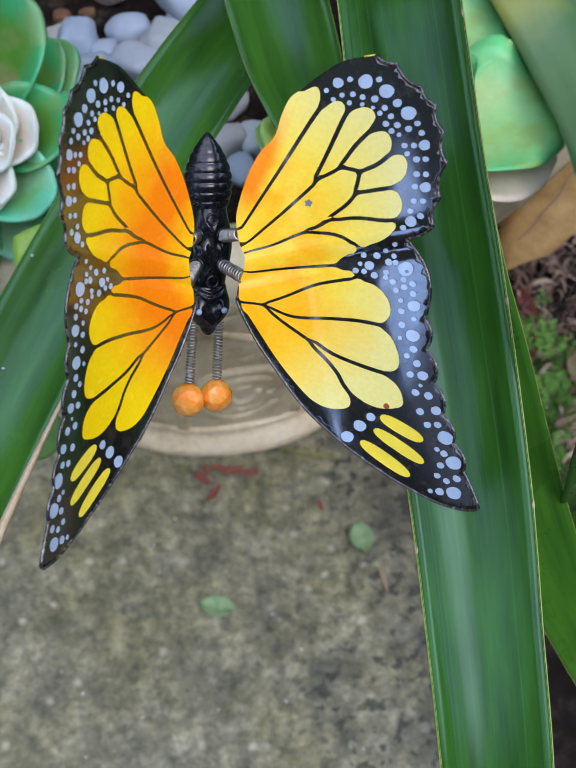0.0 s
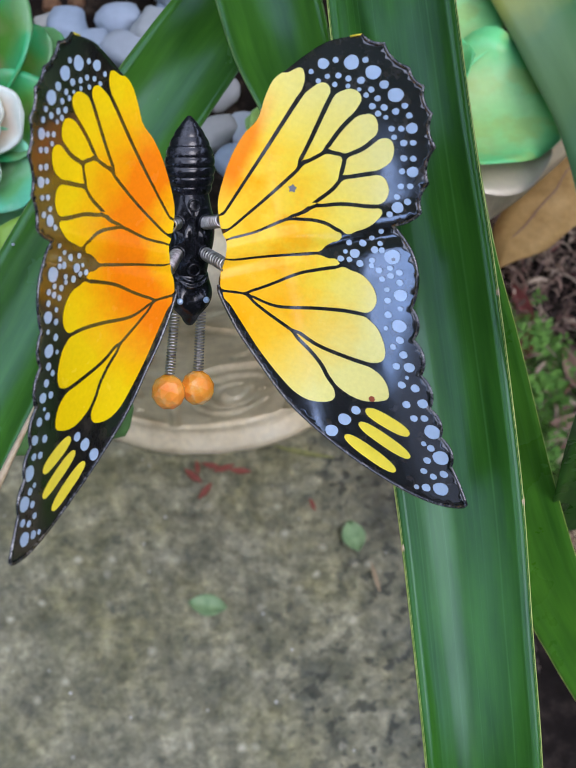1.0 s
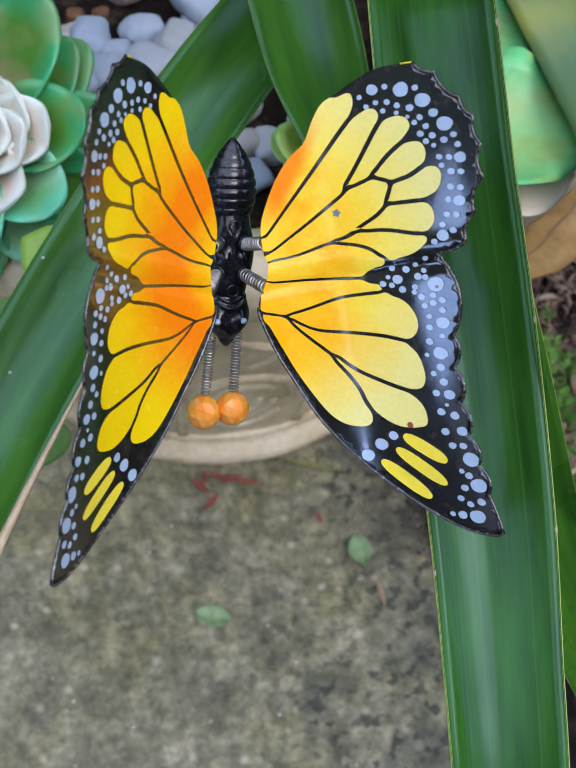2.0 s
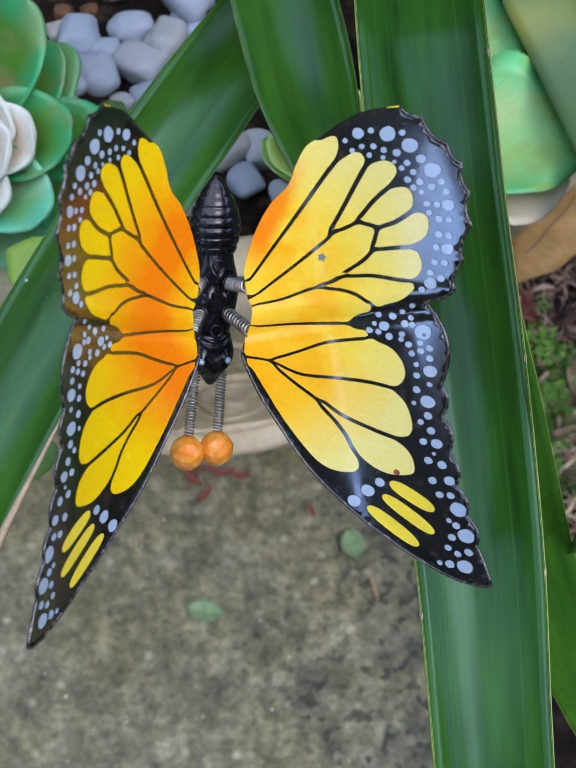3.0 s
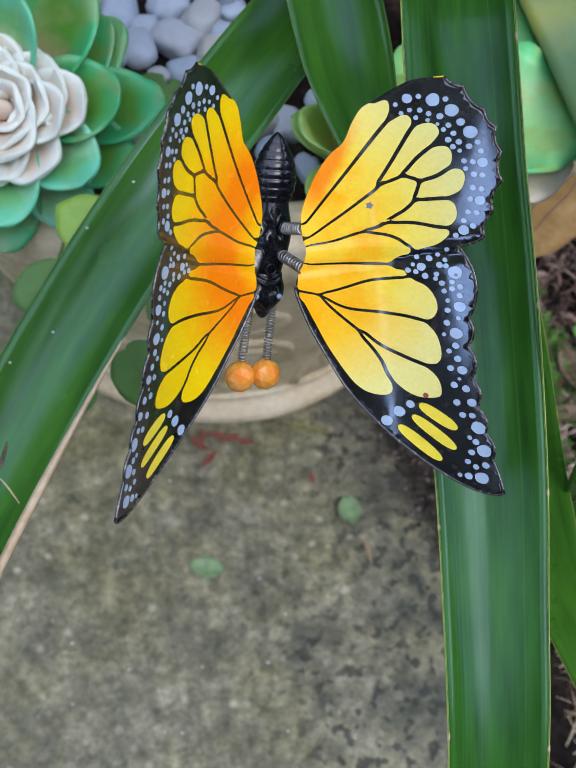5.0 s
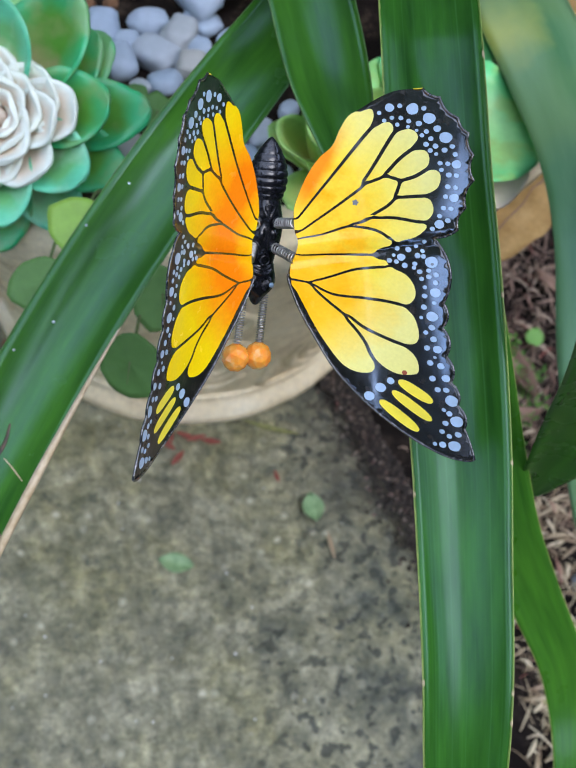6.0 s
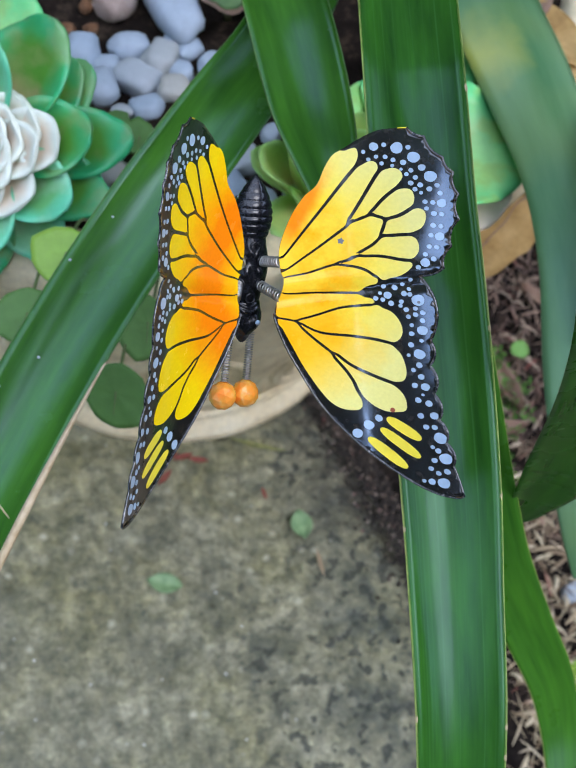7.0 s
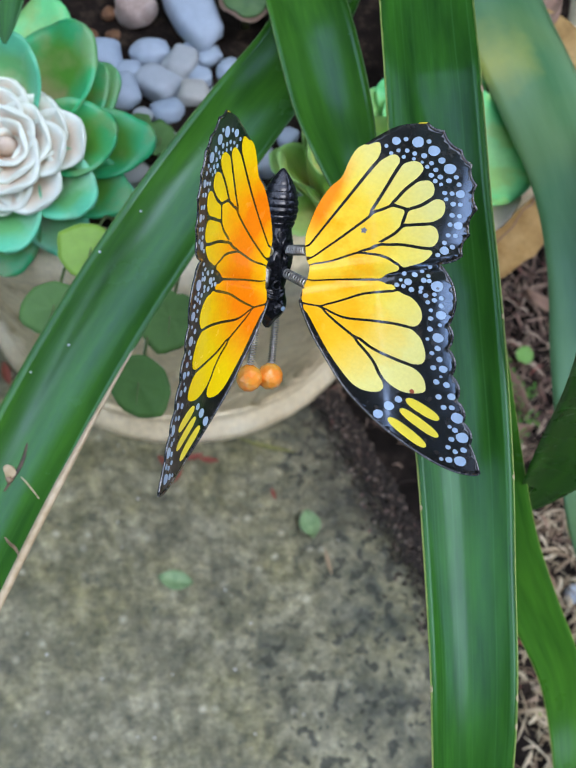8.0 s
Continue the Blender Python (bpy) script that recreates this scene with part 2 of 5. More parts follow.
def stone_mat(name, a, b, c, scale=30, bump=0.5, spec=0.5):
    n = Nodes(name, a, 0.85, spec=spec)
    v = n.coords()
    col = n.ramp(n.noise(v, scale, 6, 0.65), [(0.28, a), (0.52, b), (0.74, c)])
    col = shift(n, col, 0.25, n.noise(v, scale * 9, 3, 0.6))
    n.colour(col)
    return n.bump(n.noise(v, scale * 6, 6, 0.7), bump, 0.0015).mat


def concrete_mat():
    """Old washed concrete: pale worn grit in a dull paste, green-black algae in patches."""
    n = Nodes("old_concrete", (0.2, 0.19, 0.15), 0.9)
    v = n.coords()
    sep = n.node("ShaderNodeSeparateXYZ", Vector=v)
    blotch = n.noise(v, 15, 8, 0.76)
    paste = n.ramp(blotch, [(0.32, (0.128, 0.126, 0.086)), (0.50, (0.285, 0.268, 0.178)), (0.68, (0.455, 0.425, 0.305))])
    moss = n.ramp(n.noise(v, 7, 4, 0.6), [(0.45, (0, 0, 0)), (0.68, (1, 1, 1))])
    paste = n.mix(n.math("MULTIPLY", moss, 0.42), paste, (0.30, 0.27, 0.085))
    grain = n.ramp(n.noise(v, 58, 8, 0.80), [(0.30, (0.34, 0.36, 0.33)), (0.45, (0.77, 0.78, 0.74)), (0.57, (1.14, 1.13, 1.07)), (0.71, (1.95, 1.90, 1.74))])
    col = n.mix(1.0, paste, grain, "MULTIPLY")
    mottle = n.ramp(n.noise(v, 24, 5, 0.62), [(0.36, (0.62, 0.65, 0.62)), (0.52, (1, 1, 1)), (0.66, (1.2, 1.19, 1.15))])
    col = n.mix(0.8, col, mottle, "MULTIPLY")
    vo = n.voronoi(v, 62)
    grit = n.ramp(vo.outputs["Distance"], [(0.12, (1, 1, 1)), (0.38, (0, 0, 0))])
    pick = n.ramp(vo.outputs["Color"], [(0.70, (0, 0, 0)), (0.86, (1, 1, 1))])
    col = n.mix(n.math("MULTIPLY", n.math("MULTIPLY", grit, pick), 0.7), col, (0.66, 0.62, 0.45))
    glint = n.voronoi(v, 130)
    chip = n.math("MULTIPLY", n.ramp(glint.outputs["Distance"], [(0.10, (1, 1, 1)), (0.24, (0, 0, 0))]), n.ramp(glint.outputs["Color"], [(0.86, (0, 0, 0)), (0.94, (1, 1, 1))]))
    col = n.mix(chip, col, (0.86, 0.84, 0.80))
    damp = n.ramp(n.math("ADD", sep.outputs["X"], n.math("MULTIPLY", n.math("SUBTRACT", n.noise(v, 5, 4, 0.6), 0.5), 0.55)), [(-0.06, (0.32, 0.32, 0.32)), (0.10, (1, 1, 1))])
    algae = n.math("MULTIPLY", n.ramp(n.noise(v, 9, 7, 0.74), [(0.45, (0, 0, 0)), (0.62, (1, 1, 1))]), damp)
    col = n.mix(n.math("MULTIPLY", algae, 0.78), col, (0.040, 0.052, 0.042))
    pits = n.ramp(n.noise(v, 38, 4, 0.6), [(0.62, (0, 0, 0)), (0.72, (1, 1, 1))])
    col = n.mix(n.math("MULTIPLY", pits, 0.65), col, (0.028, 0.042, 0.036))
    speck = n.ramp(n.noise(v, 66, 3, 0.5), [(0.55, (0, 0, 0)), (0.60, (1, 1, 1))])
    col = n.mix(n.math("MULTIPLY", n.math("MULTIPLY", speck, damp), 0.80), col, (0.032, 0.038, 0.028))
    # soil washed from the bed over the paving
    back = n.math("MULTIPLY", n.math("MAXIMUM", n.math("SUBTRACT", sep.outputs["Y"], 0.36), 0.0), 0.42)
    short = n.math("MULTIPLY", n.math("MINIMUM", n.math("MAXIMUM", n.math("SUBTRACT", 0.47, sep.outputs["Y"]), 0.0), 0.10), 0.75)
    reach = n.math("ADD", n.math("SUBTRACT", n.math("ADD", sep.outputs["X"], back), short), n.math("MULTIPLY", n.math("SUBTRACT", n.noise(v, 22, 5, 0.68), 0.5), 0.17))
    wash = n.ramp(reach, [(0.12, (0, 0, 0)), (0.18, (0.40, 0.40, 0.40)), (0.225, (0.95, 0.95, 0.95))])
    col = n.mix(wash, col, (0.026, 0.020, 0.016))
    n.colour(col)
    n.set("Roughness", n.ramp(n.noise(v, 90, 4), [(0.3, (0.5,) * 3), (0.7, (0.95,) * 3)]))
    return n.bump(n.noise(v, 120, 5, 0.7), 0.7, 0.003).mat


def straw_mat():
    """Dry fibres: dark red-brown litter in places, pale straw in others."""
    n = Nodes("dry_straw", (0.4, 0.32, 0.22), 0.75)
    isl = n.node("ShaderNodeNewGeometry").outputs["Random Per Island"]
    brown = n.ramp(isl, [(0.0, (0.03, 0.018, 0.015)), (0.30, (0.10, 0.055, 0.04)), (0.60, (0.24, 0.155, 0.11)), (0.88, (0.48, 0.37, 0.27)), (1.0, (0.20, 0.045, 0.035))])
    pale = n.ramp(isl, [(0.0, (0.06, 0.035, 0.028)), (0.25, (0.28, 0.19, 0.11)), (0.55, (0.58, 0.45, 0.28)), (0.9, (0.80, 0.68, 0.46)), (1.0, (0.30, 0.10, 0.07))])
    v = n.coords()
    sep = n.node("ShaderNodeSeparateXYZ", Vector=v)
    near = n.math("ADD", sep.outputs["Y"], n.math("MULTIPLY", n.math("SUBTRACT", n.noise(v, 7, 3), 0.5), 0.5))
    base = n.mix(n.ramp(near, [(0.36, (1, 1, 1)), (0.56, (0, 0, 0))]), brown, pale)
    n.colour(shift(n, base, 0.25, n.noise(v, 200, 3)))
    return n.mat


def foliage_mat(name, a, b, rough=0.5):
    n = Nodes(name, a, rough)
    isl = n.node("ShaderNodeNewGeometry").outputs["Random Per Island"]
    col = n.ramp(isl, [(0.0, a), (1.0, b)])
    n.colour(shift(n, col, 0.2, n.noise(n.coords(), 130, 4)))
    n.set("Subsurface Weight", 0.08)
    n.set("Subsurface Radius", (0.002, 0.004, 0.001))
    n.set("Specular IOR Level", 0.28)
    return n.bump(n.noise(n.coords(), 210, 4, 0.6), 0.3, 0.0012).mat


BLACK = enamel_black()
# side 1: its own orange mottling, plus sky glare painted in as paler yellow
YELLOW = {-1: enamel_yellow("yellow_enamel", 1.0, 0.0, 0.0, (0.93, 0.21, 0.002), 0.33, 0.57), 1: enamel_yellow("yellow_enamel_mottled_glare", 1.0, 0.8, 0.11, (0.95, 0.42, 0.001), 0.30, 0.50)}
EDGE = glint_edge()
SPOT = enamel_plain("pale_blue_enamel", (0.38, 0.51, 0.65), 0.3)
PALE = enamel_plain("pale_yellow_enamel", (0.90, 0.72, 0.05), 0.3)
RUST = enamel_plain("rust_chip", (0.30, 0.06, 0.02), 0.6)
CHIP = enamel_plain("grey_chip", (0.16, 0.17, 0.20), 0.5)
BODY = body_plastic()
STEEL = steel()
BEAD = bead_resin()
LEAF = leaf_green("strap_leaf_green", (0.011, 0.056, 0.008), (0.029, 0.136, 0.014), 0.20, 0.7, spec=0.21)
LEAF_SMOOTH = leaf_green("strap_leaf_smooth", (0.018, 0.082, 0.010), (0.044, 0.168, 0.016), 0.25, 0.3, spec=0.36)
LEAF_BROAD = leaf_green("broad_leaf_green", (0.015, 0.072, 0.010), (0.042, 0.155, 0.020), 0.28, 0.3, spec=0.32)
LEAF_LOW = leaf_green("low_leaf_green", (0.020, 0.095, 0.010), (0.052, 0.185, 0.016), 0.30, 0.4, spec=0.2)
LEAF_PALE = leaf_green("strap_leaf_pale", (0.045, 0.14, 0.050), (0.13, 0.26, 0.13), 0.36, 0.3, (2, 0.5, 1), 0.12, spec=0.48, stain=(0.143, 0.586, 0.635))
MARGIN = margin_mat("leaf_margin", (0.20, 0.30, 0.05), (0.35, 0.40, 0.10))
MARGIN_DULL = margin_mat("leaf_margin_green", (0.05, 0.14, 0.03), (0.11, 0.21, 0.05))
DRY_EDGE = margin_mat("dry_leaf_edge", (0.42, 0.30, 0.16), (0.60, 0.47, 0.30))
TORN = margin_mat("torn_leaf_lip", (0.30, 0.16, 0.07), (0.52, 0.35, 0.18))
SLIT = margin_mat("torn_leaf_slit", (0.03, 0.016, 0.010), (0.15, 0.075, 0.035))
SCAR = margin_mat("leaf_scar", (0.16, 0.09, 0.05), (0.40, 0.27, 0.16))
DEW = Nodes("water_drop", (0.9, 0.93, 0.95), 0.05, coat=1.0).set("Transmission Weight", 0.5).mat
GREEN_PETAL = petal_mat("green_petal", (0.44, 0.31, 0.19), (0.08, 0.28, 0.035), (0.015, 0.38, 0.14), 0.36, (0.22, 0.30, 0.10))
MINT_PETAL = petal_mat("mint_petal", (0.46, 0.42, 0.24), (0.13, 0.44, 0.15), (0.10, 0.56, 0.32), 0.36, (0.32, 0.60, 0.36))
APPLE_PETAL = petal_mat("apple_green_petal", (0.40, 0.56, 0.20), (0.30, 0.66, 0.24), (0.12, 0.62, 0.22), 0.4, (0.36, 0.50, 0.12))
CREAM_PETAL = petal_mat("cream_petal", (0.66, 0.42, 0.25), (0.70, 0.58, 0.44), (0.66, 0.70, 0.60), 0.5)
CREAM_BUD = margin_mat("cream_bud", (0.58, 0.44, 0.33), (0.66, 0.58, 0.48))
ROOT_PETAL = petal_mat("beige_petal", (0.62, 0.54, 0.36), (0.74, 0.66, 0.48), (0.76, 0.66, 0.50))
LIME_PETAL = petal_mat("lime_petal", (0.66, 0.68, 0.24), (0.56, 0.74, 0.22), (0.38, 0.66, 0.20))
PEBBLE = pebble_mat()
POT = stone_mat("cast_stone", (0.54, 0.42, 0.24), (0.82, 0.69, 0.45), (0.92, 0.82, 0.60), 17)
SOIL = stone_mat("potting_soil", (0.006, 0.004, 0.003), (0.018, 0.012, 0.009), (0.08, 0.055, 0.035), 60, 0.9, 0.08)
GROUND = stone_mat("bare_earth", (0.006, 0.005, 0.004), (0.016, 0.012, 0.010), (0.06, 0.045, 0.035), 22, 0.9, 0.08)
CONCRETE = concrete_mat()
STRAW = straw_mat()
WEED = foliage_mat("weed_green", (0.09, 0.25, 0.05), (0.20, 0.42, 0.09))
GRASS = foliage_mat("grass_green", (0.16, 0.34, 0.03), (0.36, 0.52, 0.08))
HEART = foliage_mat("round_leaf_green", (0.055, 0.15, 0.032), (0.10, 0.215, 0.055), 0.6)
HEART_LIGHT = foliage_mat("round_leaf_lime", (0.24, 0.42, 0.06), (0.30, 0.50, 0.09), 0.4)
FLESHY_LEAF = margin_mat("fleshy_leaf_green", (0.05, 0.13, 0.03), (0.10, 0.20, 0.05))
FALLEN = margin_mat("fallen_leaf_green", (0.17, 0.30, 0.13), (0.27, 0.40, 0.20))
DULL = margin_mat("dull_grass", (0.16, 0.17, 0.05), (0.28, 0.27, 0.09))
RED_LEAF = foliage_mat("red_leaf", (0.26, 0.07, 0.05), (0.36, 0.13, 0.09), 0.7)
DARK_RED = foliage_mat("dark_red_leaf", (0.12, 0.028, 0.022), (0.20, 0.055, 0.045), 0.7)
BROWN_LEAF = foliage_mat("brown_leaf", (0.22, 0.135, 0.095), (0.32, 0.21, 0.15), 0.7)
TAN_LEAF = stone_mat("tan_dead_leaf", (0.22, 0.12, 0.04), (0.38, 0.235, 0.085), (0.50, 0.33, 0.14), 20, 0.4, 0.3)
# colours of the unseen panels added to shape light and reflections
BLOCK_GREEN = stone_mat("block_green", (0.010, 0.022, 0.008), (0.025, 0.050, 0.018), (0.05, 0.085, 0.03), 9)
BLOCK_GREY = stone_mat("block_grey", (0.20, 0.20, 0.19), (0.30, 0.30, 0.29), (0.38, 0.38, 0.36), 6, 0.2)
STEM = foliage_mat("stem_green", (0.08, 0.12, 0.04), (0.14, 0.16, 0.06))


# ---- building helpers ----
def part(name, bm, material, parent=None, label="", smooth=True):
    me = bpy.data.meshes.new(name)
    bm.to_mesh(me)
    bm.free()
    me.materials.append(material)
    if smooth:
        me.polygons.foreach_set("use_smooth", [True] * len(me.polygons))
    ob = new(name, me)
    if parent:
        ob.parent = parent
    if label:
        tagged(ob, label)
    return ob


def thing(name, label, category, group="", kind=""):
    return tagged(new(name), label, category, group, kind)


def catmull(points, per=8, closed=False):
    """A smooth line through points (rows of any width)."""
    p = np.array(points, float)
    n = len(p)
    out = []
    for i in range(n if closed else n - 1):
        if closed:
            a, b, c, d = p[i - 1], p[i], p[(i + 1) % n], p[(i + 2) % n]
        else:
            a, b, c, d = p[max(i - 1, 0)], p[i], p[i + 1], p[min(i + 2, n - 1)]
        for k in range(per):
            t = k / per
            out.append(0.5 * (2 * b + (c - a) * t + (2 * a - 5 * b + 4 * c - d) * t * t + (3 * b - a - 3 * c + d) * t**3))
    if not closed:
        out.append(p[-1])
    return np.array(out)


def tube(points, radius, sides=6, bm=None, caps=True):
    """A round rod along points; radius is one number or one for each point."""
    bm = bm or bmesh.new()
    p = [Vector(q) for q in points]
    rad = radius if hasattr(radius, "__len__") else [radius] * len(p)
    up = Vector((0.31, 0.22, 0.93))
    rings = []
    for i, q in enumerate(p):
        t = (p[min(i + 1, len(p) - 1)] - p[max(i - 1, 0)]).normalized()
        a = (up - t * up.dot(t))
        a = a.normalized() if a.length > 1e-4 else t.orthogonal().normalized()
        up = a
        b = t.cross(a)
        rings.append([bm.verts.new(q + rad[i] * (a * math.cos(w) + b * math.sin(w))) for w in (2 * math.pi * k / sides for k in range(sides))])
    for r, s in zip(rings, rings[1:]):
        for k in range(sides):
            bm.faces.new((r[k], r[(k + 1) % sides], s[(k + 1) % sides], s[k]))
    if caps:
        bm.faces.new(rings[0][::-1])
        bm.faces.new(rings[-1])
    return bm


def helix(a, b, radius, turns, per=12):
    a, b = Vector(a), Vector(b)
    t = (b - a).normalized()
    u = t.orthogonal().normalized()
    w = t.cross(u)
    n = int(turns * per)
    return [a + (b - a) * (k / n) + radius * (u * math.cos(2 * math.pi * k / per) + w * math.sin(2 * math.pi * k / per)) for k in range(n + 1)]


def inside(x, y, poly):
    hit, j = False, len(poly) - 1
    for i in range(len(poly)):
        (xi, yi), (xj, yj) = poly[i], poly[j]
        if (yi > y) != (yj > y) and x < (xj - xi) * (y - yi) / (yj - yi) + xi:
            hit = not hit
        j = i
    return hit


def filled(poly, step):
    """Triangles that fill a flat outline, with inner points every step: corners, faces and the number of rim corners."""
    from mathutils.geometry import delaunay_2d_cdt
    poly = [tuple(q) for q in poly]
    xs, ys = [q[0] for q in poly], [q[1] for q in poly]
    extra, row, y = [], 0, min(ys) + step * 0.5
    while y < max(ys):
        x = min(xs) + step * (0.5 if row % 2 else 0.25)
        while x < max(xs):
            near = min((x - a) ** 2 + (y - b) ** 2 for a, b in poly)
            if near > (0.45 * step) ** 2 and inside(x, y, poly):
                extra.append((x, y))
            x += step
        y += step * 0.87
        row += 1
    n = len(poly)
    res = delaunay_2d_cdt([Vector(q) for q in poly + extra], [], [list(range(n))], 1, 1e-7)
    return [tuple(v) for v in res[0]], [tuple(f) for f in res[2]]


# ---- large structure: the ground ----
def slab_edge(y):
    """Where the concrete gives way to the bed, to the right."""
    e = 0.240 - 0.142 * max(0.0, min(1.0, (y - 0.36) / 0.28)) ** 1.05
    return e + 0.012 * noise.noise((y * 16, 3.1, 0)) + 0.006 * noise.noise((y * 50, 1.7, 0))


def build_ground():
    bm = bmesh.new()
    n, span = 60, (0.02, 300.0)
    g = [0.0] + [span[0] * (span[1] / span[0]) ** (k / (n - 1)) for k in range(n)]
    axis = sorted([-q for q in g[1:]] + g)
    rows = []
    for y in axis:
        rows.append([])
        for x in axis:
            r = max(abs(x), abs(y))
            h = -0.022 + (0.010 * noise.noise((x * 14, y * 14, 0.3)) if r < 6 else 0)
            rows[-1].append(bm.verts.new((x + 0.4, y + 0.7, h)))
    for a, b in zip(rows, rows[1:]):
        for k in range(len(axis) - 1):
            bm.faces.new((a[k], a[k + 1], b[k + 1], b[k]))
    tagged(part("ground", bm, GROUND), "dark bare earth of a garden bed under mulch", "ground", kind="structure")


def build_slab():
    rng = np.random.default_rng(5)
    x = np.concatenate([np.linspace(-4, -0.46, 24), np.linspace(-0.45, 1.0, 300)])
    ys = np.concatenate([np.linspace(-4, 0.06, 24), np.linspace(0.07, 0.70, 190), np.linspace(0.71, 4.0, 30)])
    # grit: many small rounded bumps laid over one another
    fx, fy = np.linspace(-0.45, 0.30, 230), np.linspace(0.07, 0.70, 190)
    hgt = np.zeros((len(fy), len(fx)))
    for _ in range(5200):
        cx, cy, r = rng.uniform(-0.45, 0.30), rng.uniform(0.07, 0.70), rng.uniform(0.004, 0.011)
        i0, i1 = np.searchsorted(fx, [cx - r, cx + r])
        j0, j1 = np.searchsorted(fy, [cy - r, cy + r])
        q = 1 - ((fx[i0:i1] - cx) ** 2 + (fy[j0:j1, None] - cy) ** 2) / r**2
        hgt[j0:j1, i0:i1] = np.maximum(hgt[j0:j1, i0:i1], np.sqrt(q.clip(0)) * r * 0.3)
    bm = bmesh.new()
    cols = np.concatenate([np.linspace(-4, -0.46, 24), fx])
    rows = []
    for y in ys:
        edge = slab_edge(y)
        line = []
        for c in cols:
            px = c if c < -0.44 else -0.45 + (c + 0.45) / 0.75 * (edge + 0.45)
            h = 0.0
            if c >= -0.45 and 0.07 <= y <= 0.70:
                i = min(np.searchsorted(fx, c), len(fx) - 1)
                j = min(np.searchsorted(fy, y), len(fy) - 1)
                h = hgt[j, i]
            h += 0.003 * noise.noise((px * 9, y * 9, 0)) - 0.012 * max(0.0, 1 - (edge - px) / 0.03)
            line.append(bm.verts.new((px, y, h - 0.002)))
        line.append(bm.verts.new((edge + 0.006, y, -0.05)))
        rows.append(line)
    for a, b in zip(rows, rows[1:]):
        for k in range(len(a) - 1):
            bm.faces.new((a[k], a[k + 1], b[k + 1], b[k]))
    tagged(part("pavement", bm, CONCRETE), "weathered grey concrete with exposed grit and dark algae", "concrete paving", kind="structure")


# an unseen panel added to cut off part of the sky
def sky_block(name, x0, y0, x1, y1, height=2.1, thick=0.18, base=-0.1, material=BLOCK_GREEN):
    d = Vector((x1 - x0, y1 - y0, 0)).normalized()
    n = Vector((-d.y, d.x, 0)) * thick
    a, b = Vector((x0, y0, base)), Vector((x1, y1, base))
    bm = bmesh.new()
    low = [bm.verts.new(p) for p in (a, b, b + n, a + n)]
    top = [bm.verts.new(p.co + Vector((0, 0, height))) for p in low]
    bm.faces.new(low[::-1])
    bm.faces.new(top)
    for k in range(4):
        bm.faces.new((low[k], low[(k + 1) % 4], top[(k + 1) % 4], top[k]))
    tagged(part(name, bm, material, smooth=False), "unseen dark green panel added to block sky light and reflections" if material is BLOCK_GREEN else "unseen low grey panel added to dim the wing reflections", "garden wall", kind="structure")


build_ground()
build_slab()
# added out of view: dark sides for reflections, less sky light
sky_block("sky_block_north", -3.0, 2.2, 3.0, 2.2, 5.2)
sky_block("sky_block_east", 2.4, 2.2, 2.4, -3.0, 2.0)
sky_block("sky_block_south", 3.0, -1.7, -1.38, -1.7, 2.7)
sky_block("sky_block_south_end", -1.58, -1.7, -2.4, -1.7, 2.7)
# the slot left between these gives the right wing border its glare
sky_block("sky_block_west", -3.0, -1.42, -3.0, 2.2, 4.5)
sky_block("sky_block_west_low", -3.0, -3.2, -3.0, -1.42, 1.47, material=BLOCK_GREY)
sky_block("sky_block_west_top", -3.0, -3.2, -3.0, -1.42, 1.6, 0.18, 1.92)

# ---- the planter ----
POT_X, POT_Y, SOIL_Z = -0.095, 0.810, 0.548


def lathe(profile, cx, cy, sides=120, closed=True):
    bm = bmesh.new()
    rings = [[bm.verts.new((cx + r * math.cos(2 * math.pi * k / sides), cy + r * math.sin(2 * math.pi * k / sides), z)) for k in range(sides)] for r, z in profile]
    for a, b in zip(rings, rings[1:]):
        for k in range(sides):
            bm.faces.new((a[k], a[(k + 1) % sides], b[(k + 1) % sides], b[k]))
    if closed:
        bm.faces.new(rings[0][::-1])
        bm.faces.new(rings[-1])
    return bm


def wall_radius(z):
    t = max(0.0, min(1.0, (z - 0.03) / 0.46))
    return 0.236 + 0.128 * t**1.15


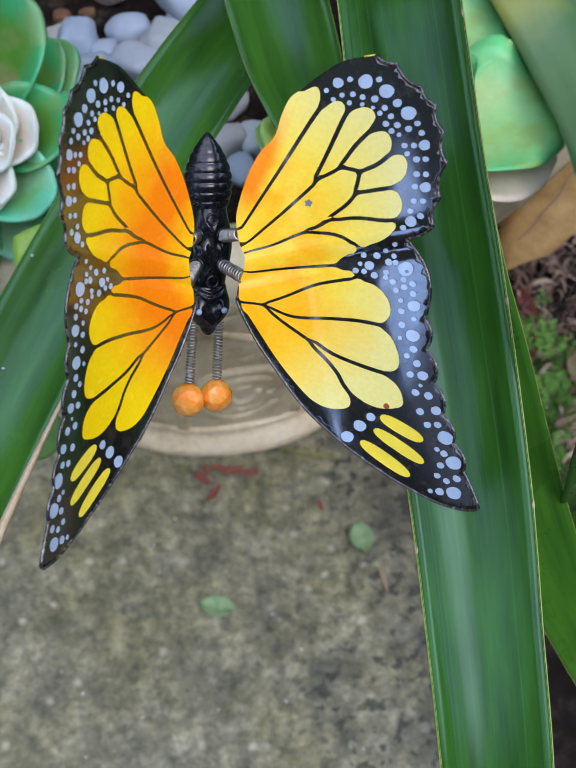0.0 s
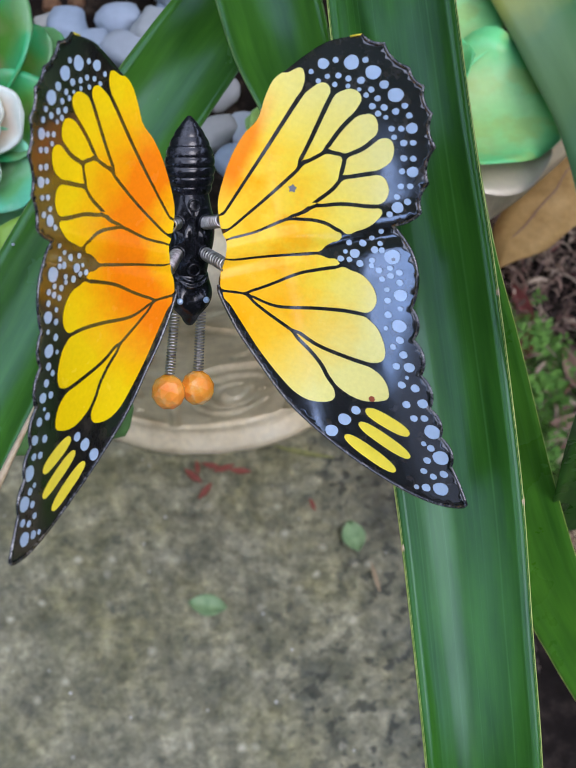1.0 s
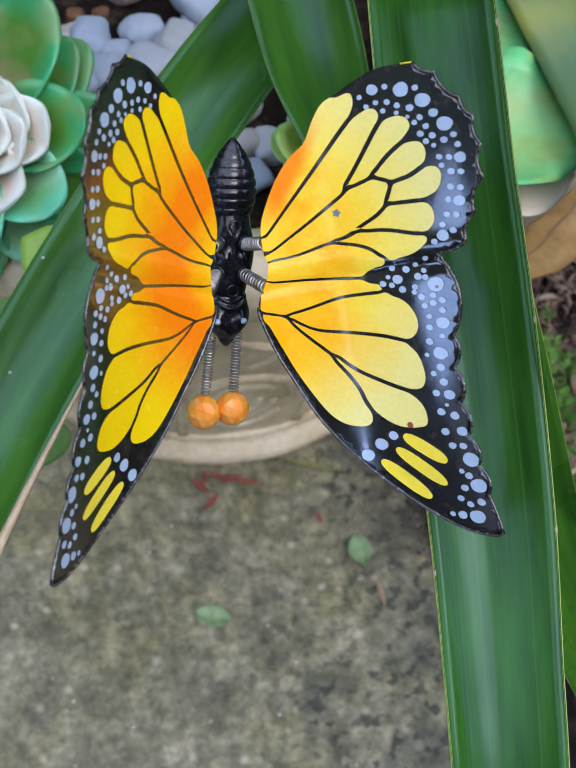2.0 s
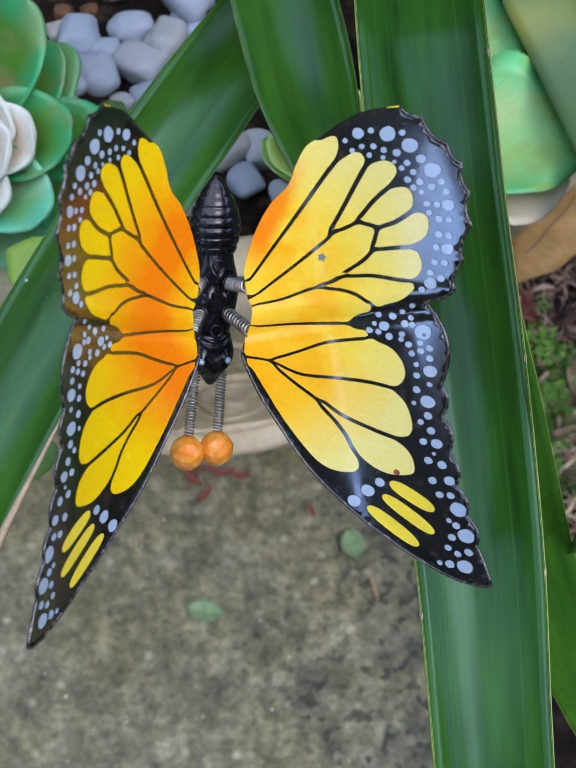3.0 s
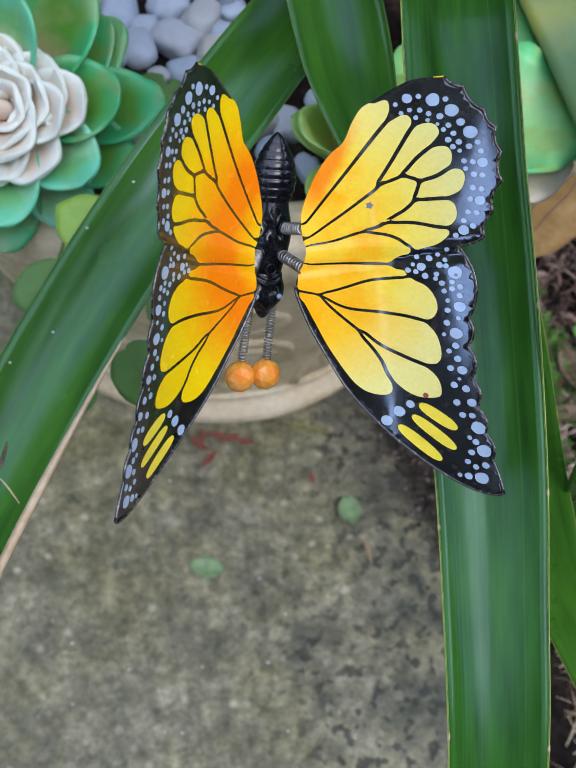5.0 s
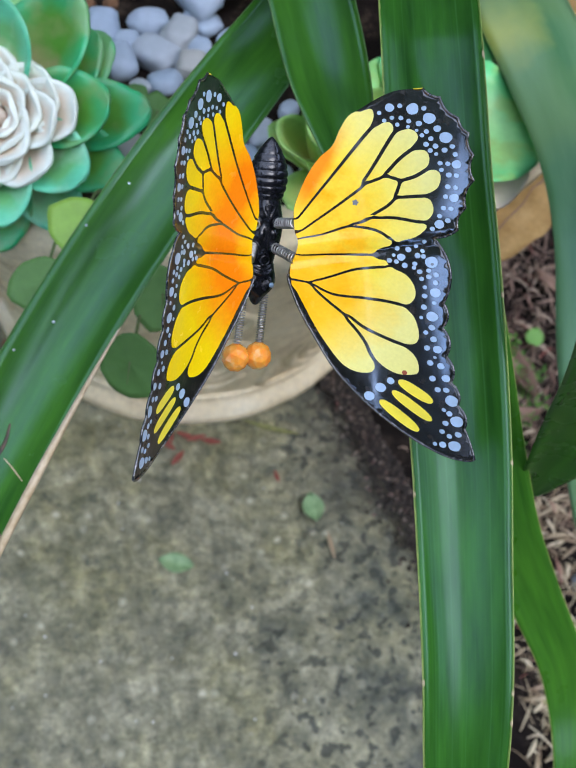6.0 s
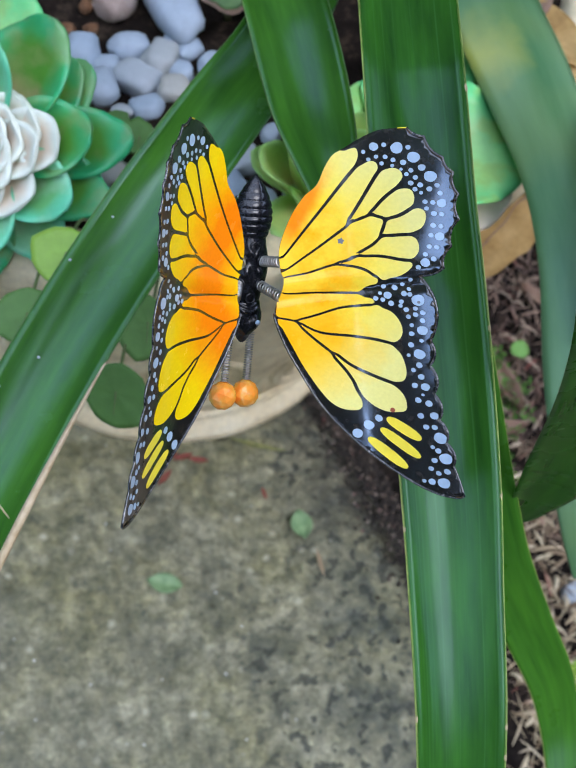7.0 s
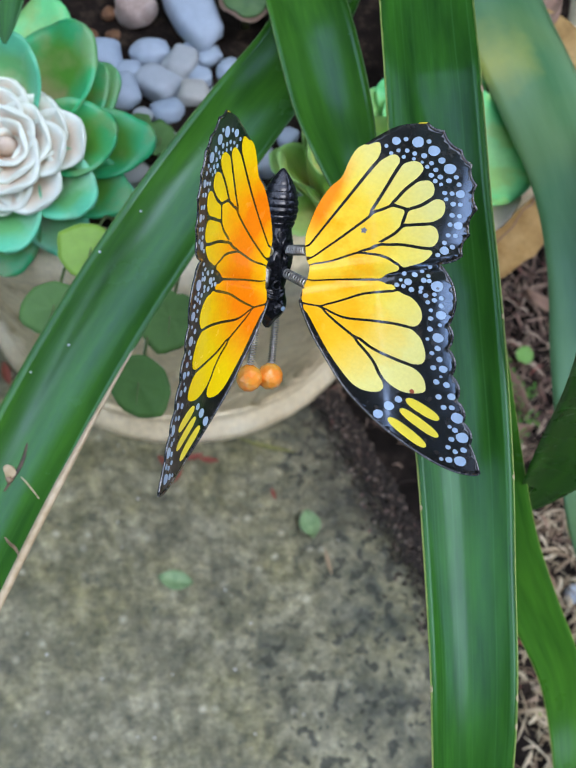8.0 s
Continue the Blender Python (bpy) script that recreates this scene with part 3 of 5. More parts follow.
def build_pot():
    pot = thing("planter", "tapered beige cast-stone planter with scroll relief on the paving", "planter")
    prof = [(0.23, 0.0), (0.250, 0.002), (0.255, 0.010), (0.253, 0.022), (0.244, 0.030)]
    prof += [(wall_radius(z), z) for z in np.linspace(0.036, 0.49, 26)]
    prof += [(0.386, 0.498), (0.398, 0.508), (0.402, 0.53), (0.399, 0.556), (0.391, 0.562), (0.368, 0.563), (0.360, 0.558), (0.355, 0.545), (0.352, 0.50)]
    bm = lathe(prof, POT_X, POT_Y)
    for v in bm.verts:
        k = 0.0035 * noise.noise(v.co * 18) + 0.0012 * noise.noise(v.co * 70)
        d = Vector((v.co.x - POT_X, v.co.y - POT_Y, 0)).normalized()
        v.co += d * k
    part("body", bm, POT, pot)

    def on_wall(a, z, out):
        r = wall_radius(z) + out
        return (POT_X + r * math.cos(a), POT_Y + r * math.sin(a), z)

    for k in range(12):
        a0 = 2 * math.pi * (k + 0.35) / 12
        for turn, (ra, rz) in enumerate(((0.17, 0.085), (0.115, 0.055), (0.06, 0.028))):
            pts = [on_wall(a0 + ra * math.cos(w), 0.155 + rz * math.sin(w) + 0.02 * (k % 2), -0.003) for w in np.linspace(0.5 * turn, 2 * math.pi * 0.9 + 0.5 * turn, 30)]
            part("scroll", tube(pts, [0.006 + 0.003 * math.sin(math.pi * i / 29) for i in range(30)], 6), POT, pot)
        pts = [on_wall(a0 + math.pi / 12 + 0.03 * math.sin(w * 3), 0.06 + 0.34 * w, -0.005) for w in np.linspace(0, 1, 22)]
        part("rib", tube(pts, [0.010 * (1 - 0.6 * i / 21) for i in range(22)], 6), POT, pot)
        pts = [on_wall(a0 + 0.09 * math.sin(w * 6.28), 0.29 + 0.15 * w, -0.003) for w in np.linspace(0, 1, 22)]
        part("tendril", tube(pts, 0.007, 6), POT, pot)
    for z, r in ((0.05, 0.006), (0.47, 0.007)):
        pts = [on_wall(w, z, 0.0) for w in np.linspace(0, 2 * math.pi, 90)]
        part("moulding", tube(pts, r, 8, caps=False), POT, pot)


def soil_height(x, y):
    return SOIL_Z + 0.008 * noise.noise((x * 22, y * 22, 4)) + 0.004 * noise.noise((x * 70, y * 70, 1))


def build_soil():
    bm = bmesh.new()
    rings = []
    for r in np.linspace(0.0, 0.354, 44):
        rings.append([])
        for k in range(96):
            w = 2 * math.pi * k / 96
            x, y = POT_X + r * math.cos(w), POT_Y + r * math.sin(w)
            rings[-1].append(bm.verts.new((x, y, soil_height(x, y))))
    for a, b in zip(rings, rings[1:]):
        for k in range(96):
            bm.faces.new((a[k], a[(k + 1) % 96], b[(k + 1) % 96], b[k]))
    bmesh.ops.remove_doubles(bm, verts=bm.verts, dist=1e-5)
    tagged(part("potting_soil", bm, SOIL), "dark damp potting soil filling the planter", "soil", kind="structure")


build_pot()
build_soil()


# ---- strap leaves ----
def leaf_frame(line, across, i):
    t = Vector(line[min(i + 1, len(line) - 1)][:3]) - Vector(line[max(i - 1, 0)][:3])
    t.normalize()
    a = Vector(across)
    a = (a - t * a.dot(t)).normalized()
    return t, a, a.cross(t).normalized()


def strap_leaf(plant, rows, across, material=LEAF, fold=0.13, twist=0.0, label="", margin=True, dry=None, per=9, hollow=True, deep=None, rim=MARGIN):
    """A long leaf along rows of x, y, z, width; across points from its one edge to the other."""
    line = catmull(rows, per)
    cols = 13
    bm = bmesh.new()
    uvl = bm.loops.layers.uv.new("leaf")
    top, low, place = [], [], {}
    run = 0.0
    edge = ([], [])
    for i, q in enumerate(line):
        t, a, nrm = leaf_frame(line, across, i)
        if twist:
            turn = Matrix.Rotation(twist * i / len(line), 3, t)
            a, nrm = turn @ a, turn @ nrm
        if i:
            run += float(np.linalg.norm(line[i][:3] - line[i - 1][:3]))
        w = max(float(q[3]), 0.0012)
        c = Vector(q[:3])
        rt, rl = [], []
        for k in range(cols):
            s = 2 * k / (cols - 1) - 1
            wave = 0.018 * w * math.sin(run * 34 + (0.8 if s > 0 else 2.1)) * s * s
            h = fold * w * (abs(s) ** 1.6 if not hollow else 1) + ((fold if deep is None else deep) * w * (1 - s * s) if hollow else 0) + wave
            thick = 0.0009 * (1 - 0.7 * s * s) + 0.0003
            e = c + a * (s * w / 2 * (1 - 0.06 * fold)) + nrm * h
            vt, vl = bm.verts.new(e + nrm * thick), bm.verts.new(e - nrm * thick)
            place[vt] = place[vl] = (k / (cols - 1), run * 10)
            rt.append(vt)
            rl.append(vl)
            if k in (0, cols - 1):
                edge[0 if k == 0 else 1].append(e)
        top.append(rt)
        low.append(rl)
    for i in range(len(line) - 1):
        for k in range(cols - 1):
            bm.faces.new((top[i][k], top[i][k + 1], top[i + 1][k + 1], top[i + 1][k]))
            bm.faces.new((low[i][k + 1], low[i][k], low[i + 1][k], low[i + 1][k + 1]))
        bm.faces.new((low[i][0], top[i][0], top[i + 1][0], low[i + 1][0]))
        bm.faces.new((top[i][-1], low[i][-1], low[i + 1][-1], top[i + 1][-1]))
    for r, f in ((0, 1), (-1, -1)):
        for k in range(cols - 1):
            bm.faces.new((top[r][k], low[r][k], low[r][k + 1], top[r][k + 1]))
    bmesh.ops.recalc_face_normals(bm, faces=bm.faces)
    for f in bm.faces:
        for l in f.loops:
            l[uvl].uv = place[l.vert]
    leaf = part("leaf", bm, material, plant, label)
    if margin:
        for side in edge:
            part("margin", tube(side, 0.00055, 5), rim, leaf)
    if dry:
        side, lo, hi = dry
        pts = edge[side]
        pts = pts[int(lo * len(pts)): int(hi * len(pts))]
        n = len(pts)
        part("dry_edge", tube(pts, [0.0004 + 0.0022 * min(1, 4 * k / n) for k in range(n)], 6), DRY_EDGE, leaf, "papery tan withered edge")
    return leaf, line, edge


plant = thing("strap_leaf_plant", "dark green strap-leaved clump growing in the stone planter", "plant")
main_leaf = strap_leaf(plant, [(0.0, 0.70, 0.55, 0.026), (0.02, 0.64, 0.70, 0.036), (0.035, 0.55, 0.81, 0.044), (0.040, 0.451, 0.852, 0.0485), (0.041, 0.385, 0.851, 0.0478), (0.043, 0.336, 0.846, 0.0473),
                               (0.050, 0.286, 0.820, 0.0484), (0.058, 0.239, 0.794, 0.0490), (0.069, 0.172, 0.757, 0.0466), (0.074, 0.125, 0.733, 0.0440),
                               (0.078, 0.082, 0.711, 0.0420), (0.080, 0.046, 0.690, 0.0389), (0.082, 0.007, 0.662, 0.031), (0.084, -0.03, 0.63, 0.018), (0.085, -0.05, 0.61, 0.002)], (1, 0, 0.03), deep=0.18)
left_leaf = strap_leaf(plant, [(-0.01, 0.70, 0.55, 0.026), (0.02, 0.61, 0.70, 0.036), (0.012, 0.53, 0.752, 0.042), (-0.013, 0.452, 0.756, 0.044), (-0.043, 0.399, 0.748, 0.0465), (-0.083, 0.336, 0.727, 0.048),
                               (-0.122, 0.272, 0.696, 0.0485), (-0.157, 0.204, 0.662, 0.0485), (-0.188, 0.137, 0.626, 0.047), (-0.215, 0.07, 0.585, 0.04), (-0.235, 0.02, 0.55, 0.02), (-0.24, 0.0, 0.535, 0.002)],
                       (0.85, -0.46, -0.265), LEAF_SMOOTH, fold=0.10, dry=(1, 0.535, 0.95), deep=0.20, rim=MARGIN_DULL)
strap_leaf(plant, [(-0.005, 0.69, 0.55, 0.026), (-0.02, 0.62, 0.72, 0.04), (-0.029, 0.533, 0.798, 0.046), (-0.022, 0.480, 0.802, 0.047), (-0.013, 0.431, 0.803, 0.0463), (0.000, 0.380, 0.790, 0.0445),
                              (0.008, 0.348, 0.784, 0.036), (0.015, 0.320, 0.773, 0.019), (0.018, 0.304, 0.768, 0.002)], (1, 0.05, 0.0), LEAF_SMOOTH, fold=0.15, deep=0.24, rim=MARGIN_DULL)
strap_leaf(plant, [(0.01, 0.69, 0.55, 0.022), (0.04, 0.56, 0.76, 0.030), (0.055, 0.40, 0.80, 0.033), (0.073, 0.288, 0.761, 0.034), (0.092, 0.250, 0.715, 0.034), (0.113, 0.215, 0.660, 0.034), (0.134, 0.190, 0.611, 0.0336),
                              (0.159, 0.169, 0.565, 0.0323), (0.183, 0.145, 0.528, 0.0298), (0.194, 0.120, 0.502, 0.0252), (0.197, 0.090, 0.485, 0.0194), (0.198, 0.054, 0.464, 0.0168), (0.198, 0.013, 0.440, 0.0065), (0.198, 0.0, 0.434, 0.001)],
                      (0.93, 0.3, 0.1), LEAF_LOW, fold=0.08)
strap_leaf(plant, [(-0.03, 0.72, 0.55, 0.02), (-0.10, 0.74, 0.70, 0.035), (-0.18, 0.69, 0.79, 0.044), (-0.207, 0.60, 0.785, 0.046), (-0.199, 0.54, 0.760, 0.040), (-0.196, 0.505, 0.742, 0.030), (-0.196, 0.480, 0.722, 0.014), (-0.196, 0.472, 0.712, 0.002)], (0.95, 0.2, 0.1), margin=False)
strap_leaf(plant, [(0.10, 0.84, 0.55, 0.035), (0.12, 0.79, 0.61, 0.06), (0.145, 0.717, 0.637, 0.075), (0.168, 0.621, 0.635, 0.078), (0.191, 0.552, 0.625, 0.072), (0.2035, 0.483, 0.619, 0.060), (0.2075, 0.408, 0.611, 0.0545),
                               (0.207, 0.331, 0.589, 0.0503), (0.209, 0.258, 0.547, 0.0305), (0.212, 0.220, 0.513, 0.003)], (1, 0.12, 0), LEAF_PALE, fold=0.16, hollow=False, margin=False, label="pale dusty green arching leaf")

neighbour = thing("strap_leaf_plant", "broad green strap-leaved clump rooted in the mulched bed", "plant")
scar_leaf = strap_leaf(neighbour, [(0.30, 0.86, -0.02, 0.03), (0.28, 0.80, 0.45, 0.04), (0.22, 0.66, 0.86, 0.05), (0.15, 0.47, 0.985, 0.052), (0.119, 0.322, 0.965, 0.0578), (0.112, 0.267, 0.945, 0.0564), (0.111, 0.217, 0.916, 0.0566), (0.121, 0.191, 0.866, 0.0538), (0.137, 0.195, 0.788, 0.0538), (0.145, 0.206, 0.690, 0.0424), (0.144, 0.215, 0.626, 0.0201), (0.145, 0.218, 0.610, 0.0059)], (1, -0.1, -0.12), LEAF_BROAD, fold=0.10, margin=False, label="broad leaf with torn tan scars")
strap_leaf(neighbour, [(0.31, 0.85, -0.02, 0.02), (0.29, 0.72, 0.45, 0.035), (0.25, 0.50, 0.66, 0.045), (0.231, 0.361, 0.629, 0.0466), (0.237, 0.326, 0.563, 0.0453), (0.237, 0.292, 0.509, 0.0453), (0.240, 0.269, 0.472, 0.0346), (0.246, 0.248, 0.449, 0.0114), (0.248, 0.244, 0.440, 0.002)],
           (1, 0.05, 0), LEAF_LOW, fold=0.10)


def ball(centre, r, sub=2, squash=(1, 1, 1)):
    bm = bmesh.new()
    bmesh.ops.create_icosphere(bm, subdivisions=sub, radius=r)
    for v in bm.verts:
        v.co = Vector((v.co.x * squash[0], v.co.y * squash[1], v.co.z * squash[2])) + Vector(centre)
    return bm


def leaf_mark(name, label, leaf, material, pts, r, flat=0.35, normal=(-0.15, -0.45, 0.88)):
    """A low raised streak, nick or drop on a leaf."""
    n = Vector(normal).normalized()
    line = catmull([tuple(p) for p in pts], 4) if len(pts) > 2 else np.array(pts, float)
    k = len(line)
    bm = tube(line, [r * (0.35 + 0.65 * math.sin(math.pi * (j + 0.5) / k)) for j in range(k)], 7)
    mid = [Vector(q) for q in line]
    for v in bm.verts:
        c = min(mid, key=lambda q: (q - v.co).length)
        v.co -= n * ((v.co - c).dot(n) * (1 - flat))
    return part(name, bm, material, leaf, label)


def surface(leaf):
    """A function that moves a point onto the upper skin of a leaf."""
    bm = bmesh.new()
    bm.from_mesh(leaf.data)
    tree = BVHTree.FromBMesh(bm)
    bm.free()

    def onto(p, lift=0.0002):
        p = Vector(p)
        hit = tree.ray_cast(p + Vector((0, -0.02, 0.035)), Vector((0, 0.5, -0.87)))[0] or tree.find_nearest(p)[0]
        return hit + Vector((0, -0.3, 0.9)) * lift

    return onto


def build_marks():
    left, main, scar = left_leaf[0], main_leaf[0], scar_leaf[0]
    on_left, on_scar = surface(left), surface(scar)
    for x, y, z in ((-0.1002, 0.3365, 0.7266), (-0.1214, 0.3146, 0.7139), (-0.1357, 0.2649, 0.693), (-0.1549, 0.2508, 0.684)):
        part("dew_drop", ball(on_left((x, y, z)), 0.0009, 2, (1, 1, 0.7)), DEW, left, "tiny clear water drop")
    leaf_mark("scar", "dark crack in the leaf", left, SLIT, [on_left(q) for q in [(-0.155, 0.2142, 0.6674), (-0.1557, 0.2101, 0.6652), (-0.1569, 0.2053, 0.6627), (-0.1592, 0.2004, 0.6602), (-0.163, 0.1943, 0.657), (-0.1658, 0.1899, 0.6547)]], 0.0011, 0.25)
    leaf_mark("scar", "tan withered patch", left, DRY_EDGE, [on_left(q) for q in [(-0.1662, 0.2024, 0.6614), (-0.1639, 0.1995, 0.6598), (-0.1606, 0.198, 0.6589)]], 0.0040, 0.08)
    leaf_mark("scar", "brown lip of the crack", left, SCAR, [on_left(q) for q in [(-0.1651, 0.1954, 0.6576), (-0.1626, 0.1972, 0.6585)]], 0.0030, 0.10)
    leaf_mark("scar", "dark crack in the leaf", left, SCAR, [on_left(q) for q in [(-0.1635, 0.1676, 0.6428), (-0.1601, 0.1647, 0.6412), (-0.1568, 0.163, 0.6402), (-0.1534, 0.1594, 0.6382)]], 0.0010, 0.25)
    leaf_mark("scratch", "pale dry scratch", left, DRY_EDGE, [on_left(q) for q in [(-0.1571, 0.1975, 0.6585), (-0.1524, 0.1937, 0.6564), (-0.1455, 0.1877, 0.6531)]], 0.0005)
    tears = [([(0.0923, 0.2240, 0.9119), (0.0961, 0.2247, 0.9126), (0.0996, 0.2270, 0.9140), (0.1034, 0.2301, 0.9147), (0.1069, 0.2326, 0.9162), (0.1104, 0.2349, 0.9175)], [(0.0958, 0.2214, 0.9083), (0.0952, 0.2232, 0.9105), (0.0968, 0.2250, 0.9128)]),
             ([(0.0977, 0.2781, 0.9420), (0.0992, 0.2748, 0.9399), (0.1008, 0.2711, 0.9376), (0.1030, 0.2671, 0.9352), (0.1051, 0.2626, 0.9326), (0.1064, 0.2586, 0.9306)], [])]
    n = Vector((0.1, -0.6, 0.75)).normalized()
    for pts, fork in tears:
        pts = [on_scar(q) for q in pts]
        tear = leaf_mark("tear", "torn slit with curled tan lips", scar, TORN, pts, 0.0018, 0.22, n)
        leaf_mark("slit", "dark open slit", tear, SLIT, [Vector(p) + n * 0.00035 for p in pts[1:]], 0.0007, 0.3, n)
        if fork:
            leaf_mark("lip", "forked tan end of the tear", tear, TORN, [on_scar(q) for q in fork], 0.0008, 0.4, n)
    for side, y in ((1, 0.3356), (1, 0.2403), (1, 0.0784), (1, 0.0656), (1, 0.169), (0, 0.1542), (0, 0.080)):
        rim = main_leaf[2][side]
        k = min(range(1, len(rim) - 1), key=lambda q: abs(rim[q].y - y))
        t = (rim[k + 1] - rim[k]).normalized() * 0.003
        leaf_mark("nick", "pale dry nick in the leaf edge", main, DRY_EDGE, [rim[k] - t, rim[k], rim[k] + t * 0.8], 0.0007, 0.8)


build_marks()


# ---- the butterfly ----
CURVE = (4.004, 4.374, 1.297)
WINGS = {
    1: (Vector((-0.0289, 0.2124, 0.8019)), Vector((0.9088, -0.2488, -0.3350)), Vector((0.4112, 0.6712, 0.6168)), Vector((0.0714, -0.6983, 0.7122))),
    -1: (Vector((-0.0245, 0.2164, 0.7955)), Vector((-0.7321, -0.6741, 0.0977)), Vector((-0.3375, 0.4836, 0.8076)), Vector((0.5917, -0.5583, 0.5816))),
}


def emboss(u, v):
    """Pressed relief of the sheet, in metres: a crease between the fore and the hind wing."""
    du, dv = 42.8, 34.3
    d = ((u - 1.9) * dv - (v - 29.6) * du) / math.hypot(du, dv)
    return -0.0008 * math.exp(-((d - 5.0) / 1.7) ** 2) + 0.0005 * math.exp(-((d + 1.0) / 2.4) ** 2)


def wing_point(side, u, v, lift=0.0):
    """A point of the wing, u outwards and v towards the tail in millimetres, lifted off the sheet by lift metres."""
    o, a, b, n = WINGS[side]
    x, y = u / 1000, v / 1000
    h = CURVE[0] * x * x + CURVE[1] * x * y + CURVE[2] * y * y + emboss(u, v)
    return o + a * x + b * y + n * (h + lift)


def numbers(text):
    return [tuple(float(c) for c in q.split(",")) for q in text.split()]


def bowed(a, b, bulge, n=7):
    """From a to b, bowed to the left of the way by bulge of its length; without b itself."""
    (ax, ay), (bx, by) = a, b
    out = []
    for k in range(n):
        t = k / n
        s = 4 * t * (1 - t) * bulge
        out.append((ax + (bx - ax) * t - (by - ay) * s, ay + (by - ay) * t + (bx - ax) * s))
    return out


LEADING = numbers("3.7,18.2 5.6,15.2 15.4,7.1 26.1,0.3 41.3,-8.3 59,-14 74.5,-16.5 87.2,-16.9 96.7,-15.5 103.1,-12.3 104.6,-9.9")
CUSPS = numbers("104.6,-9.9 95.1,-0.9 88.1,6.2 81.1,13.2 73.9,21.8 66.6,31.4 61.5,40.6 44.7,61.9")
TEETH = numbers("44.7,61.9 49.8,69.3 47.5,78.3 44.1,89.1 38.8,97.5 33.2,103.7 27.2,107 17.7,110.7 10.8,110.7")
INNER = numbers("10.8,110.7 2.7,105 -2.3,97.8 -5.2,92.2 -7.7,87.6 -7.9,81.4 -7.2,74.1 -9.4,67 -10,58 -8.8,47.5 -7,41.8 -2.7,35.3 0.1,32.8 2,27.6 2.8,20.7 3.7,18.2")


def wing_outline():
    out = [tuple(q) for q in catmull(LEADING, 5)[:-1]]
    for k, (a, b) in enumerate(zip(CUSPS, CUSPS[1:])):
        out += bowed(a, b, -0.02 if k == 0 else (-0.16 if k < 6 else -0.15), 12 if k == 6 else 7)
    for k, (a, b) in enumerate(zip(TEETH, TEETH[1:])):
        out += bowed(a, b, -0.10 if k == 0 else 0.13, 6)
    out += [tuple(q) for q in catmull(INNER, 5)[:-1]]
    return out


def outer_count():
    """How many outline points run along the leading and the scalloped outer edge."""
    return len(wing_outline()) - len(catmull(INNER, 5)[:-1]) + 1


CELLS = [
    "-5.5,40.1 -8.3,46.7 -9.1,54.6 -8.8,67.1 -6.5,74 -7.0,82.9 -6.6,88.3 -4,92.0 -2,94.2 -0.4,94 1.4,90.4 0.7,82.3 -1.1,67.4 -3.4,53.7",
    "-4.2,38.4 -1.9,54.1 0.5,71.8 2.7,85.4 5.0,91.6 7.4,93.3 9.6,92 10.4,88.1 10.5,78.5 10.5,70.4 10,66 6.3,56.1 1.8,46 -2.2,37.1",
    "10.9,67.6 11.1,77.3 11,89.2 13.8,94 16.9,95 19.3,93.1 18.9,88.6 17.2,81.7 16.1,74.9 12.9,70.7",
    "16.6,75 17.9,82 20.2,87.5 23.7,90.3 26.6,88.8 27.9,85.1 26.4,79.9 23,76.5 19.3,75.4",
    "24.4,69.4 23.4,74.9 26.4,79.9 29.1,84.3 32,85.7 34.3,83.8 35.3,79.9 33.7,76.5 29.6,73.2",
    "-0.6,34.8 5.2,46.6 8.7,54.9 12.1,63 15.6,70.5 18.6,73.4 21.7,74.6 23.3,71.8 23.8,66 22.1,60.5 19.1,53.8 12.2,47.4 4.6,39.7",
    "17.4,53.7 23.1,62 25.6,67.5 30.4,71.6 34.9,74.2 37.5,73.1 39.2,70.3 38.9,67 35.6,64.4 28.3,61.9 23.7,59",
    "16.2,49.9 22.4,56.1 29,60.4 35.9,63.6 39.2,64.7 40.2,62.6 38.6,58 34.7,54 30.9,52.9 27.1,53.6 22.1,52.9",
    "0.7,33.1 8.7,38.9 15.6,47.8 19.9,50.1 26,52.3 30.2,52.6 32.3,51.8 30.3,46.9 24,41.2 14.2,34.9 2.7,28.2",
    "2.2,25.8 11.8,31.9 23.5,38.6 30.9,41.9 35.7,42.7 32.2,39.1 25.6,33.9 19.7,26.9 14.4,22 6.8,18.1 4.1,18.6",
    "14.4,20 19.9,26.3 27.2,34.3 35.1,40.3 42.5,43 48.1,41.3 51.5,37.5 51.4,33.4 46.6,31 36.2,26.7 24.3,20.8",
    "15.7,19.1 24.8,19.7 37,25.1 45.8,29.1 54,30 59.9,25.5 62.2,20.8 59.9,17.9 52.1,15.8 41.7,15.1 33.7,16.4 24,17.3",
    "34.5,14.6 42.5,13.6 52.6,14.8 60.9,15.8 66.1,14 69.3,9.8 67.7,7 63,4.2 56.9,3.9 50.4,6.3 45.9,9.9",
    "6.6,16.4 12.6,17.7 22.9,15.7 35.6,12.3 42.3,9.9 50,5 54.3,1.7 54.4,-1.2 50.6,-3.9 45.5,-4.9 39,-3.3 26.9,2.7 16.3,9.5 9.5,14.1",
]
BARS = numbers("65.2,1.9,80.4,1.4,2.2 65.5,-3.6,84.2,-5.7,2.1 63.6,-10.1,82.8,-12.8,2.2")
